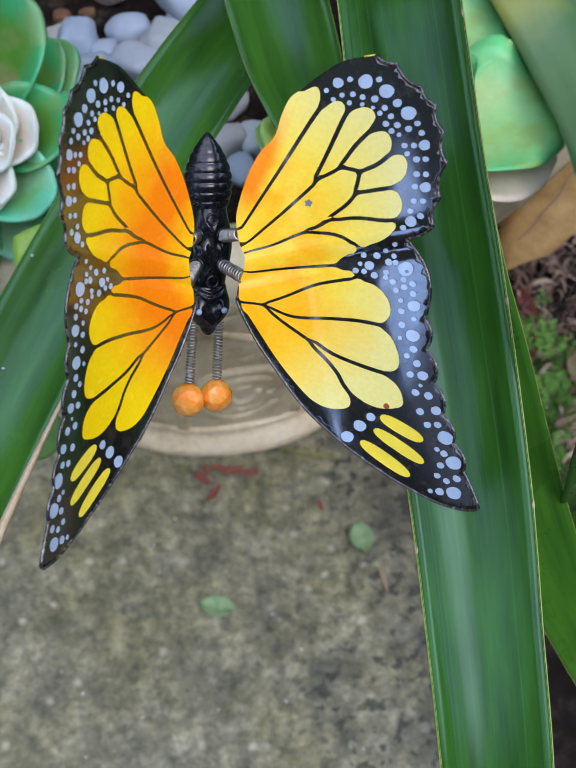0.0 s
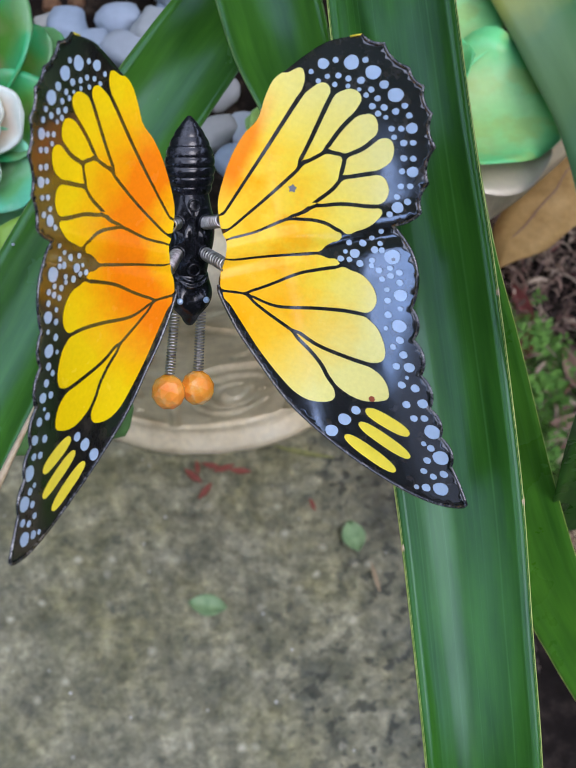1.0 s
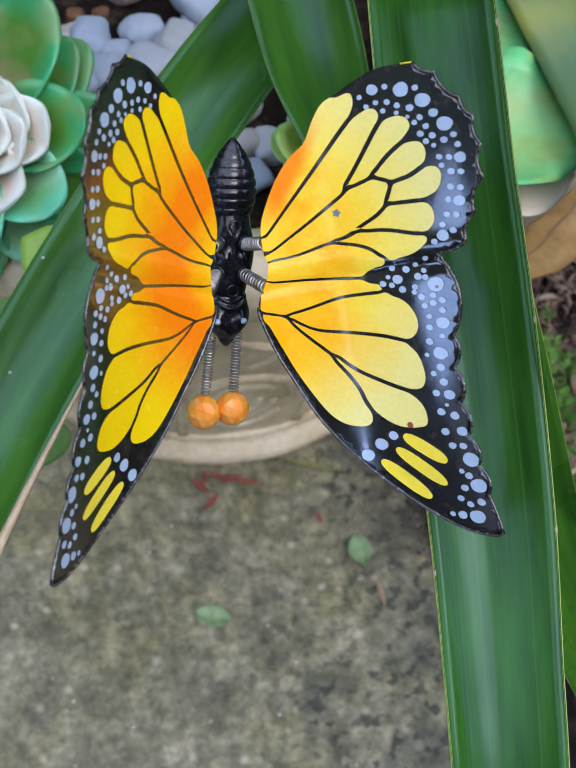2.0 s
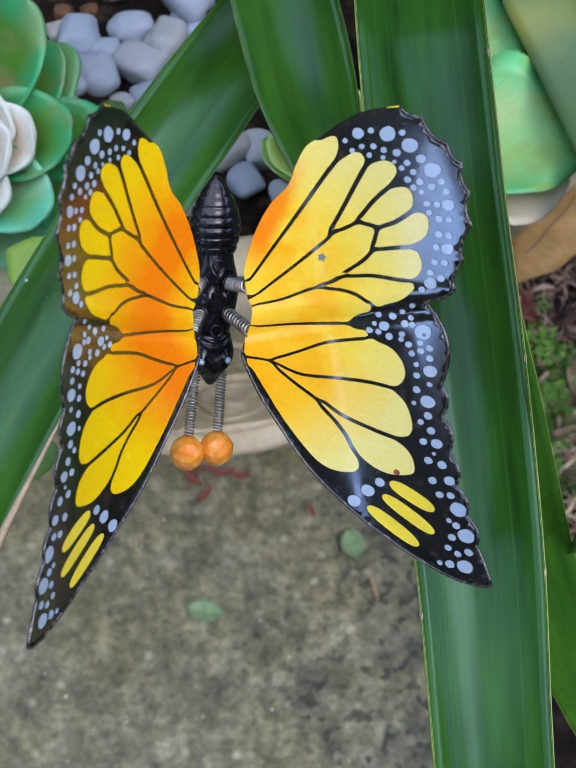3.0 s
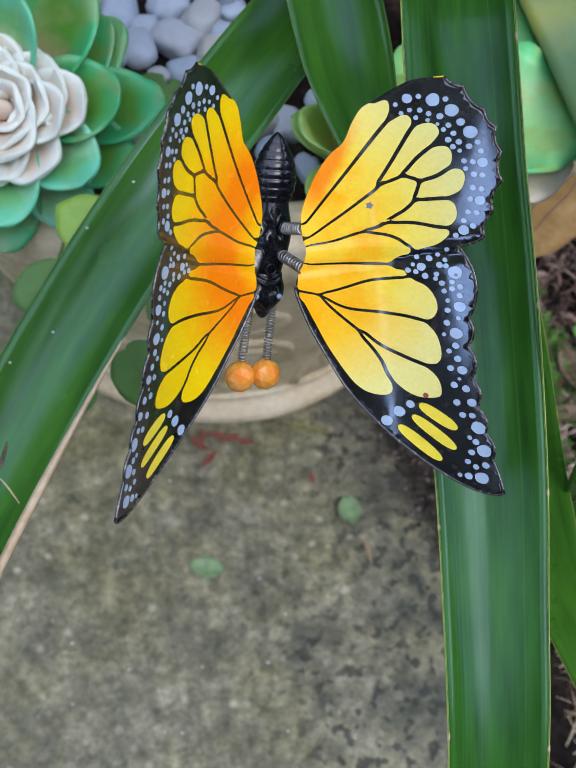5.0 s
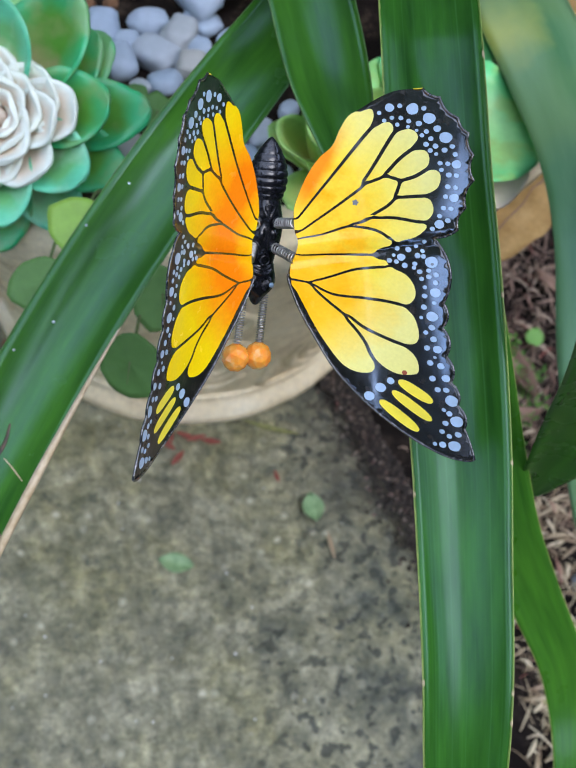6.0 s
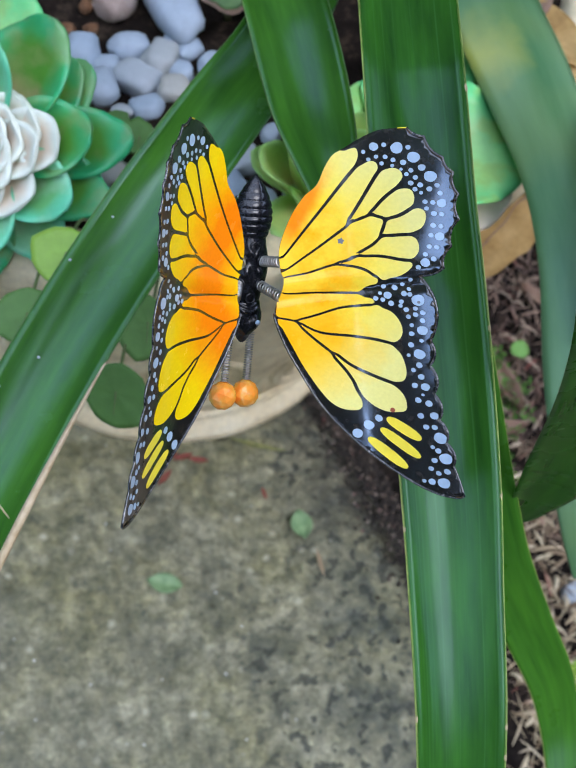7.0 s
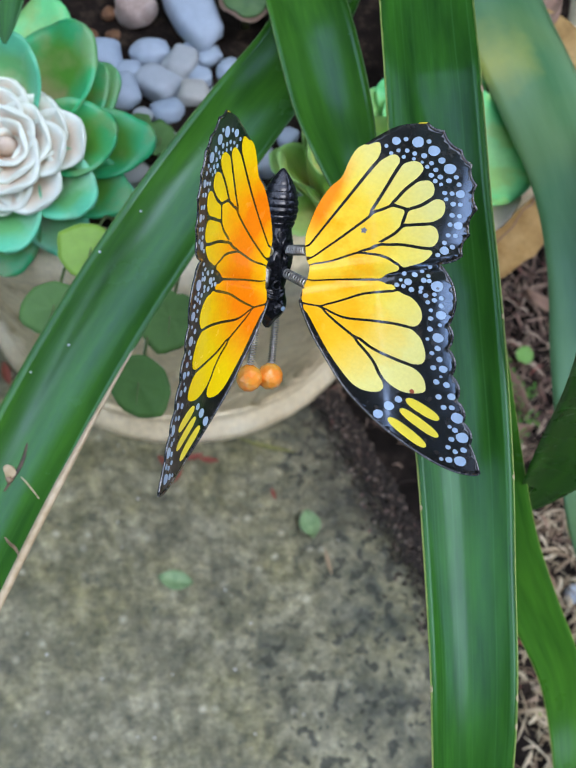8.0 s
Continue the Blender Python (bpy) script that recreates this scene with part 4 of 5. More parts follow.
SPOTS_TIP = numbers("4.2,98.3,1.7 7.1,100.8,0.9 1.9,94.6,0.8 11.7,102.1,2.2 15.1,104.3,0.9 7,95.3,0.8 5.1,92.9,0.8 9.9,96.9,0.9 13,97.3,0.9 10.1,94,0.8 13.9,95.2,0.7 16.6,98.3,1.1 18.7,101.9,2.2 17.3,95.6,0.6 20.5,97,0.9 19.9,94.9,0.8 23.3,95.4,0.9 23.2,99.9,1.3 27.5,98.4,2.2 23,92.6,1.0 26.2,93.7,1.0")
SPOTS_HIND = numbers("25.5,91.3,0.9 28,91.2,0.7 29.7,94,1.0 31.2,96.6,0.9 31,88.8,0.9 33.4,90,0.9 33.6,94.5,0.9 36,91.4,1.6 32.8,86.8,0.8 36,86.4,1.0 38.3,87.6,0.9 38.1,82.2,1.0 40.5,83.3,0.9 39.5,78.4,0.9 42.2,79.6,1.6 41.3,74.1,0.9 43.6,75.3,0.9 41.8,70.6,0.9 45.1,70.6,1.0 43.4,67.7,1.7 42.3,64.7,0.9")
SPOTS_FORE = numbers("42.7,58.6,0.8 41.3,55.3,0.8 39.6,52.5,1.1 44.2,54.9,0.8 43.6,52.3,1.1 35.9,50.7,0.9 36.1,47.5,0.7 38.9,48.3,1.5 35.8,44.7,1.0 38.3,45.7,0.9 41.7,46.1,1.1 45.1,47.2,0.8 49.2,52.8,2.3 47.7,46.9,1.0 51.5,47,1.0 53.2,49.2,1.0 54.8,46.3,1.0 49.8,44.8,0.9 52.6,42.4,0.8 56.9,42.7,1.9 54.4,39.2,1.0 58.8,38.7,0.8 56.6,35,1.1 58.1,30.6,0.7 45.5,53.2,0.9 44.5,48.8,0.9 50.2,49.2,0.9")
SPOTS_EDGE = numbers("61.1,33.3,2.1 63.4,29.2,1.2 62.7,26.1,0.9 66.5,25.3,1.2 66.5,20.7,1.1 69.9,22.4,1.6 70.9,18.9,0.6 70.7,15.8,1.2 74.5,17,1.3 74.9,10.5,1.2 78.7,13.6,1.5 78.9,7.5,1.1 81.4,9.3,1.1 85.4,6.5,2.4 85.2,1.3,0.8 87.6,1.2,1.1 91.4,0,2.3 88.7,-3.3,1.1 89.6,-7.3,1.0 94.7,-4.6,1.2 92.7,-7.3,1.0 90.4,-13.7,0.8 92.8,-12.1,1.3 96.4,-9.8,2.2 59.2,-10.9,2.1 61,-5,2.1 62.7,-0.1,1.5")


def patch(side, outline, lift, step, depth=0.00025):
    """A skin of enamel on the wing inside an outline in wing millimetres."""
    pts, faces = filled(outline, step)
    bm = bmesh.new()
    uvl = bm.loops.layers.uv.new("wing")
    vs = [bm.verts.new(wing_point(side, u, v, lift)) for u, v in pts]
    at = {v: p for v, p in zip(vs, pts)}
    for f in faces:
        q = [vs[k] for k in f]
        bm.faces.new(q if side > 0 else q[::-1])
    rim = [e for e in bm.edges if len(e.link_faces) == 1]
    down = {}
    for e in rim:
        for v in e.verts:
            if v not in down:
                down[v] = (bm.verts.new(v.co), bm.verts.new(wing_point(side, *at[v], lift - depth)))
                at[down[v][0]] = at[down[v][1]] = at[v]
    for e in rim:
        (a, c), (b, d) = (down[v] for v in e.verts)
        bm.faces.new((a, b, d, c))
    bm.normal_update()
    n = WINGS[side][3]
    for f in bm.faces:
        if f.normal.dot(n) < 0:
            f.normal_flip()
    for f in bm.faces:
        for l in f.loops:
            l[uvl].uv = (at[l.vert][0] / 100, at[l.vert][1] / 100)
    return bm


def disc(u, v, r, n=18, seed=0):
    return [(u + r * (1 + 0.05 * math.sin(3 * w + seed)) * math.cos(w), v + r * (1 + 0.05 * math.cos(2 * w + seed)) * math.sin(w)) for w in (2 * math.pi * k / n for k in range(n))]


def capsule(x0, y0, x1, y1, r, n=22):
    cx, cy, dx, dy = (x0 + x1) / 2, (y0 + y1) / 2, (x1 - x0) / 2, (y1 - y0) / 2
    h = math.hypot(dx, dy)
    out = []
    for k in range(n):
        w = 2 * math.pi * k / n
        a, b = abs(math.cos(w)) ** 0.75 * math.copysign(1, math.cos(w)), abs(math.sin(w)) ** 0.85 * math.copysign(1, math.sin(w))
        out.append((cx + dx * a - dy / h * r * b, cy + dy * a + dx / h * r * b))
    return out


def cell_outline(text):
    p = numbers(text)
    return [tuple(q) for q in catmull(p + [p[0]], 5)[:-1]]


def grown_cells():
    """The cells' outlines, each pushed out until the black vein between neighbours has its width."""
    lines, edge = [], np.array(wing_outline())
    for text in CELLS:
        p = np.array(cell_outline(text) + [numbers(text)[0]])
        run = np.r_[0, np.cumsum(np.linalg.norm(np.diff(p, axis=0), axis=1))]
        at = np.linspace(0, run[-1], int(run[-1] / 0.8) + 1)[:-1]
        lines.append(np.stack([np.interp(at, run, p[:, 0]), np.interp(at, run, p[:, 1])], 1))
    for turn in range(4):
        after = []
        for k, p in enumerate(lines):
            rest = np.concatenate([q for m, q in enumerate(lines) if m != k])
            gap = np.sqrt(((p[:, None] - rest[None]) ** 2).sum(-1)).min(1)
            t = np.roll(p, -1, 0) - np.roll(p, 1, 0)
            n = np.stack([t[:, 1], -t[:, 0]], 1) / (np.linalg.norm(t, axis=1, keepdims=True) + 1e-9)
            area = (p[:, 0] * np.roll(p[:, 1], -1) - p[:, 1] * np.roll(p[:, 0], -1)).sum()
            n *= 1 if area > 0 else -1
            want = 0.75 + 0.013 * np.hypot(p[:, 0], p[:, 1] - 30)
            rim = np.sqrt(((p[:, None] - edge[None]) ** 2).sum(-1)).min(1)
            move = np.where((gap < np.interp(np.hypot(p[:, 0], p[:, 1] - 30), [25, 60], [3.8, 1.9])) & (rim > 1.3), (gap - want) / 2, 0.0).clip(-0.25, 0.45)
            for _ in range(3):
                move = (np.roll(move, 1) + 2 * move + np.roll(move, -1)) / 4
            after.append(p + n * move[:, None])
        lines = after
    bare = catmull(INNER[2:], 12)
    bare = bare[(bare[:, 1] > 22) & (bare[:, 1] < 91)]
    for p in lines:
        gap = np.sqrt(((p[:, None] - bare[None]) ** 2).sum(-1))
        for k in np.where(gap.min(1) < 1.6)[0]:
            p[k] = bare[gap[k].argmin()]
    out = []
    for p in lines:
        keep = np.linalg.norm(p - np.roll(p, 1, 0), axis=1) > 0.12
        out.append([tuple(q) for q in p[keep]])
    return out


def build_wing(butterfly, side):
    outline = wing_outline()
    pts, faces = filled(outline, 1.7)
    n = len(outline)
    bm = bmesh.new()
    top = [bm.verts.new(wing_point(side, u, v)) for u, v in pts]
    low = [bm.verts.new(wing_point(side, u, v, -0.0006)) for u, v in pts]
    at = {v: k for k, v in enumerate(top)}
    for f in faces:
        bm.faces.new([top[k] for k in f])
        bm.faces.new([low[k] for k in f[::-1]])
    for e in [e for e in bm.edges if len(e.link_faces) == 1]:
        a, b = e.verts
        if a in at and b in at:
            bm.faces.new((a, b, low[at[b]], low[at[a]]))
    bmesh.ops.recalc_face_normals(bm, faces=bm.faces)
    wing = part("wing", bm, BLACK, butterfly, "black enamelled tin wing with yellow and orange cells")
    rim = [wing_point(side, u, v, 0.0001) for u, v in outline[:outer_count()]]
    part("rolled_edge", tube(rim, 0.00055, 6), EDGE, wing)
    lip = [wing_point(side, u, v, 0.0002) for u, v in outline[outer_count() - 3: outer_count() + 2]]
    part("bare_lip", tube(lip, 0.0003, 6), PALE, wing, "yellow lip where the black has worn off")
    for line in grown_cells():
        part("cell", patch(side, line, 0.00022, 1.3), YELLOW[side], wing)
    for k, (x0, y0, x1, y1, r) in enumerate(BARS):
        part("bar", patch(side, capsule(x0, y0, x1, y1, r), 0.00022, 2.2), PALE, wing)
    for k, (u, v, r) in enumerate(SPOTS_TIP + SPOTS_HIND + SPOTS_FORE + SPOTS_EDGE):
        part("spot", patch(side, disc(u, v, r, 16, k), 0.00028, 2.0), SPOT, wing)
    if side > 0:
        part("rust_mark", patch(side, disc(65.2, 6.3, 1.0, 12, 2), 0.00036, 2.0), RUST, wing, "small rust-brown mark")
        part("chip", patch(side, disc(49.8, 52.2, 0.6, 9, 4), 0.00040, 2.0), CHIP, wing, "dark fleck in a pale spot")
        star = [(12.3 + (1.5 if k % 2 else 0.95) * math.cos(0.63 * k), 58.6 + (1.5 if k % 2 else 0.95) * math.sin(0.63 * k)) for k in range(10)]
        part("chip", patch(side, star, 0.00036, 2.0), CHIP, wing, "chipped grey fleck in the paint")
    return wing


HEAD, TAIL = Vector((-0.0291, 0.2252, 0.7822)), Vector((-0.0275, 0.2745, 0.8395))
AXIS = (TAIL - HEAD).normalized()
UP = Vector((0.349, -0.654, 0.677))
UP = (UP - AXIS * UP.dot(AXIS)).normalized()
SIDE = AXIS.cross(UP).normalized()
if SIDE.x < 0:
    SIDE = -SIDE
LONG = (TAIL - HEAD).length
SHIFT = -0.004


def on_body(s, across, up):
    """A point of the body: s from the head to the tail, across and up in millimetres."""
    return HEAD + AXIS * (LONG * s) + SIDE * (across / 1000) + UP * (up / 1000 + SHIFT)


def body_mesh(profile, rings=0, sides=28, relief=None):
    """Rings along the body; profile rows of s, half width, half height in millimetres; relief adds to the height."""
    bm = bmesh.new()
    line = catmull(profile, 12)
    loops = []
    for i, (s, w, h) in enumerate(line):
        k = 1.0
        if rings:
            t = (s - profile[0][0]) / (profile[-1][0] - profile[0][0])
            k = 0.97 + 0.085 * abs(math.sin(math.pi * rings * t)) ** 0.5 * (1 - 0.4 * t)
        ring = []
        for a in (2 * math.pi * j / sides for j in range(sides)):
            across, up = 1.2 * max(w, 0.05) * k * math.cos(a), 1.1 * max(h, 0.05) * k * math.sin(a)
            ring.append(bm.verts.new(on_body(s, across, up + (relief(s, across) * max(0.0, math.sin(a)) ** 0.5 if relief else 0))))
        loops.append(ring)
    for a, b in zip(loops, loops[1:]):
        for j in range(sides):
            bm.faces.new((a[j], a[(j + 1) % sides], b[(j + 1) % sides], b[j]))
    bm.faces.new(loops[0][::-1])
    bm.faces.new(loops[-1])
    bmesh.ops.recalc_face_normals(bm, faces=bm.faces)
    return bm


def bump_at(d, width):
    return math.exp(-((d / width) ** 2))


def thorax_relief(s, x):
    """Two long side lobes, a thin rib between them and hollows for the wing sockets."""
    mid = bump_at(s - 0.45, 0.10)
    lobes = 1.5 * (bump_at(x - 3.4, 2.0) + bump_at(x + 3.4, 2.0)) * bump_at(s - 0.445, 0.045)
    flanks = 0.7 * (bump_at(x - 6.6, 1.6) + bump_at(x + 6.6, 1.6)) * mid
    rib = 0.9 * bump_at(x, 0.55) * bump_at(s - 0.46, 0.07)
    fork = sum(0.7 * bump_at(abs(x) - 34 * abs(s - c), 0.6) * bump_at(s - e, 0.035) for c, e in ((0.52, 0.56), (0.38, 0.345)))
    pits = sum(-1.3 * bump_at(x - a, 1.6) * bump_at(s - b, 0.024) for a in (4.2, -4.6) for b in (0.375, 0.515))
    return lobes + flanks + rib + fork + pits - 0.6 * mid


def head_relief(s, x):
    """Brows over the eyes, a hollow between them and a blunt snout."""
    brows = 1.3 * (bump_at(x - 4.6, 1.7) + bump_at(x + 5.2, 1.7)) * bump_at(s - 0.145, 0.035)
    folds = 0.8 * bump_at(s - 0.205 - 0.0011 * x * x, 0.008) + 0.6 * bump_at(s - 0.235 - 0.0011 * x * x, 0.008)
    return brows + folds - 0.7 * bump_at(x, 2.2) * bump_at(s - 0.16, 0.03) + 0.8 * bump_at(x, 1.6) * bump_at(s - 0.07, 0.03)


def ring_mesh(centre, normal, r, thick, n=20):
    normal = Vector(normal).normalized()
    u = normal.orthogonal().normalized()
    w = normal.cross(u)
    pts = [Vector(centre) + r * (u * math.cos(a) + w * math.sin(a)) for a in (2 * math.pi * k / n for k in range(n + 1))]
    return tube(pts, thick, 6, caps=False)


def build_butterfly():
    b = thing("butterfly_ornament", "yellow, orange and black enamelled tin butterfly on wire springs", "garden ornament")
    part("head", body_mesh([(0.0, 0.9, 0.8), (0.02, 2.0, 1.8), (0.045, 2.8, 2.6), (0.075, 4.6, 3.8), (0.105, 6.1, 4.8), (0.14, 6.9, 5.2), (0.18, 6.9, 5.0), (0.22, 6.2, 4.6), (0.26, 5.6, 4.3)], sides=56, relief=head_relief), BODY, b)
    part("thorax", body_mesh([(0.24, 5.0, 3.8), (0.28, 5.5, 4.8), (0.33, 6.0, 5.6), (0.39, 7.1, 6.4), (0.46, 7.7, 6.6), (0.53, 7.3, 6.4), (0.60, 6.2, 5.8), (0.66, 5.6, 5.2)], sides=72, relief=thorax_relief), BODY, b)
    part("abdomen", body_mesh([(0.64, 5.7, 5.0), (0.68, 6.6, 5.6), (0.74, 7.3, 6.2), (0.80, 7.2, 6.0), (0.86, 6.2, 5.2), (0.92, 4.4, 3.8), (0.97, 2.2, 2.1), (1.0, 0.5, 0.5)], rings=8, sides=40), BODY, b, "ringed tapering black abdomen")
    for k in (-1, 1):
        # pale colour stands in for the white reflection on a shiny eye
        part("eye", ball(on_body(0.142, 4.9 * k - 0.3, 5.9), 0.0012), SPOT, b, "small eye, its glint painted in as pale enamel")
    for s in (0.292, 0.60):
        part("boss", ring_mesh(on_body(s, 0, 6.0 if s < 0.4 else 6.3), UP, 0.0021, 0.0005), BODY, b)
    for side in (1, -1):
        wing = build_wing(b, side)
        for s, (u, v) in ((0.372, (1.9, 24.6)), (0.517, (-5.4, 38.2))):
            a = on_body(s, 3.9, 6.2) if side > 0 else on_body(s, -6.0, 4.9)
            z = wing_point(side, u + 1.4, v + 0.6, -0.0004)
            part("socket", ring_mesh(a, UP + SIDE * (0.5 * side), 0.0027, 0.00055), BODY, b)
            part("wing_spring", tube(helix(a, z, 0.0021, 9), 0.00042, 5), STEEL, b, "coiled bright steel spring")
    for k, end in ((-1, Vector((-0.0378, 0.2043, 0.7710))), (1, Vector((-0.0275, 0.2083, 0.7672)))):
        a = on_body(0.06, 5.0 * k - 0.4, -1.0)
        d = (end - a).normalized()
        spring = part("antenna", tube(helix(a, end - d * 0.005, 0.0017, 21), 0.0003, 5), STEEL, b, "fine steel spring feeler")
        part("bead", ball(end, 0.0065, 2, (0.98, 0.98, 1.12)), BEAD, spring, "faceted orange bead", smooth=False)
    # an unseen wire added to hold it, bent under the wing to the leaf
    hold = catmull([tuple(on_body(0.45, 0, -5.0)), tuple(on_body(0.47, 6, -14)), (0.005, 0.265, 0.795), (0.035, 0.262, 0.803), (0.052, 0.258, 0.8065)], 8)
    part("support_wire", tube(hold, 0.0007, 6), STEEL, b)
    return b


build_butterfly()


# ---- soft-plastic rosettes ----
def petal_bm(length, width, cup, curl, thick, point=0.04, tip=0.68, rim=0.75, full=0.60):
    """A thick spoon of a petal from the origin along +y, curling up."""
    bm = bmesh.new()
    uvl = bm.loops.layers.uv.new("petal")
    rows, cols, at = 18, 11, {}
    top, low = [], []
    for i in range(rows + 1):
        t = i / rows
        # rows crowd towards the rounded tip, which ends in a small nib
        t = 1 - (1 - t) ** 1.7
        w = width * (0.36 + 0.64 * math.sin(min(1.0, t * 1.3) * math.pi / 2)) * (1 - max(0.0, (t - full) / (1 - full)) ** 2.0) ** tip if t < 1 else 0.0
        w = max(w, width * 0.03)
        y = length * (t + point * max(0.0, t - 0.92) / 0.08)
        a = curl * t
        rt, rl = [], []
        for k in range(cols):
            s = 2 * k / (cols - 1) - 1
            z = cup * width * s * s * math.sin(math.pi * min(1, t * 1.1)) + length * 0.5 * a * t + (0.035 if point > 0 else 0.008) * width * math.sin(9 * t + 2 * s + 60 * length) * abs(s)
            th = thick * (1 - rim * s * s) * (1 - 0.8 * rim * t)
            vt = bm.verts.new((s * w / 2, y * math.cos(a * 0.6), z + th))
            vl = bm.verts.new((s * w / 2, y * math.cos(a * 0.6), z - th))
            at[vt] = at[vl] = (max(abs(s), (t - 0.7) / 0.3), t)
            rt.append(vt)
            rl.append(vl)
        top.append(rt)
        low.append(rl)
    for i in range(rows):
        for k in range(cols - 1):
            bm.faces.new((top[i][k], top[i][k + 1], top[i + 1][k + 1], top[i + 1][k]))
            bm.faces.new((low[i][k + 1], low[i][k], low[i + 1][k], low[i + 1][k + 1]))
        bm.faces.new((low[i][0], top[i][0], top[i + 1][0], low[i + 1][0]))
        bm.faces.new((top[i][-1], low[i][-1], low[i + 1][-1], top[i + 1][-1]))
    for r in (0, -1):
        for k in range(cols - 1):
            bm.faces.new((top[r][k], low[r][k], low[r][k + 1], top[r][k + 1]))
    bmesh.ops.recalc_face_normals(bm, faces=bm.faces)
    for f in bm.faces:
        for l in f.loops:
            l[uvl].uv = at[l.vert]
    return bm


def rosette(label, centre, tilt, rings, seed, base_z, category="artificial succulent"):
    """Rings of petals round an axis: rows of count, length, width, pitch, height, material, start angle."""
    rng = random.Random(seed)
    top = thing("succulent_rosette", label, category, "rosettes in the planter")
    m = Matrix.Translation(centre) @ Matrix.Rotation(radians(tilt[0]), 4, "X") @ Matrix.Rotation(radians(tilt[1]), 4, "Y")
    for count, length, width, pitch, lift, material, start, *own in rings:
        for k in range(count):
            w = radians(start) + 2 * math.pi * k / count + rng.uniform(-0.07, 0.07)
            f = rng.uniform(0.93, 1.08)
            bm = petal_bm(length * f, width * rng.uniform(0.94, 1.06), 0.27 if width > 0.1 else 0.40, rng.uniform(0.22, 0.36), 0.0026 + 0.014 * width, 0.0 if material is CREAM_PETAL else 0.02, 0.8 if width > 0.09 else (0.45 if material is CREAM_PETAL else 0.68), 0.75 if material is not CREAM_PETAL else 0.4)
            if own:
                bm.free()
                bm = petal_bm(length, width, 0.22 if width > 0.07 or lift < 0 else 0.34, 0.20 if width > 0.07 or lift < 0 else 0.30, 0.003, *own)
            q = m @ Matrix.Rotation(w, 4, "Z") @ Matrix.Translation((0, 0.008, lift)) @ Matrix.Rotation(radians(pitch + rng.uniform(-4, 4)), 4, "X")
            bm.transform(q)
            part("petal", bm, material, top)
    if any(row[5] is CREAM_PETAL for row in rings):
        bud = ball((0, 0, 0), 1.0, 3)
        bud.transform(m @ Matrix.Translation((0, 0, 0.034)) @ Matrix.Diagonal((0.0075, 0.0065, 0.012, 1)))
        part("bud", bud, CREAM_BUD, top)
    foot = m @ Vector((0, 0, 0.004))
    part("stalk", tube([(foot.x, foot.y, base_z), tuple(foot), tuple(m @ Vector((0, 0, 0.02)))], [0.012, 0.011, 0.009], 10), STEM, top)
    return top


SQUARE = (0.075, 0.42, 0.55, 0.55)  # nib, roundness, rim thinning and fullness of the outer petals
rosette("soft-plastic succulent rosette, cream heart and mint-green outer petals, in the planter", (-0.200, 0.482, 0.598), (33, -6),
        [(1, 0.088, 0.052, 4, -0.006, GREEN_PETAL, -79, *SQUARE), (1, 0.080, 0.044, 5, -0.006, MINT_PETAL, -107, *SQUARE), (1, 0.074, 0.048, 4, -0.006, MINT_PETAL, -150, *SQUARE), (1, 0.098, 0.060, 2, -0.004, APPLE_PETAL, -7, *SQUARE), (1, 0.080, 0.050, 4, -0.006, GREEN_PETAL, -48, *SQUARE),
         (5, 0.076, 0.050, 2, -0.003, GREEN_PETAL, 30, *SQUARE),
         (1, 0.092, 0.062, 14, 0.004, GREEN_PETAL, -32, *SQUARE), (1, 0.074, 0.056, 18, 0.005, GREEN_PETAL, -77, *SQUARE), (1, 0.070, 0.052, 22, 0.005, MINT_PETAL, -124, *SQUARE), (1, 0.072, 0.054, 20, 0.005, MINT_PETAL, -172, *SQUARE), (1, 0.078, 0.046, 30, 0.012, MINT_PETAL, -6, *SQUARE),
         (1, 0.072, 0.048, 26, 0.010, MINT_PETAL, 30, *SQUARE), (1, 0.072, 0.048, 22, 0.008, GREEN_PETAL, 70, *SQUARE), (1, 0.072, 0.048, 22, 0.008, MINT_PETAL, 108, *SQUARE), (1, 0.072, 0.048, 22, 0.008, GREEN_PETAL, 146, *SQUARE),
         (1, 0.056, 0.044, 26, 0.012, CREAM_PETAL, -86), (1, 0.052, 0.040, 34, 0.014, CREAM_PETAL, -96), (1, 0.054, 0.046, 30, 0.013, CREAM_PETAL, -142), (1, 0.050, 0.044, 30, 0.013, CREAM_PETAL, 165), (1, 0.050, 0.046, 34, 0.013, CREAM_PETAL, -40), (1, 0.050, 0.046, 34, 0.013, CREAM_PETAL, 12), (3, 0.050, 0.046, 34, 0.013, CREAM_PETAL, 62), (4, 0.043, 0.046, 45, 0.017, CREAM_PETAL, -66), (3, 0.034, 0.042, 56, 0.020, CREAM_PETAL, -24), (3, 0.024, 0.034, 66, 0.023, CREAM_PETAL, -70), (2, 0.015, 0.024, 78, 0.025, CREAM_PETAL, 60)], 3, SOIL_Z - 0.01)
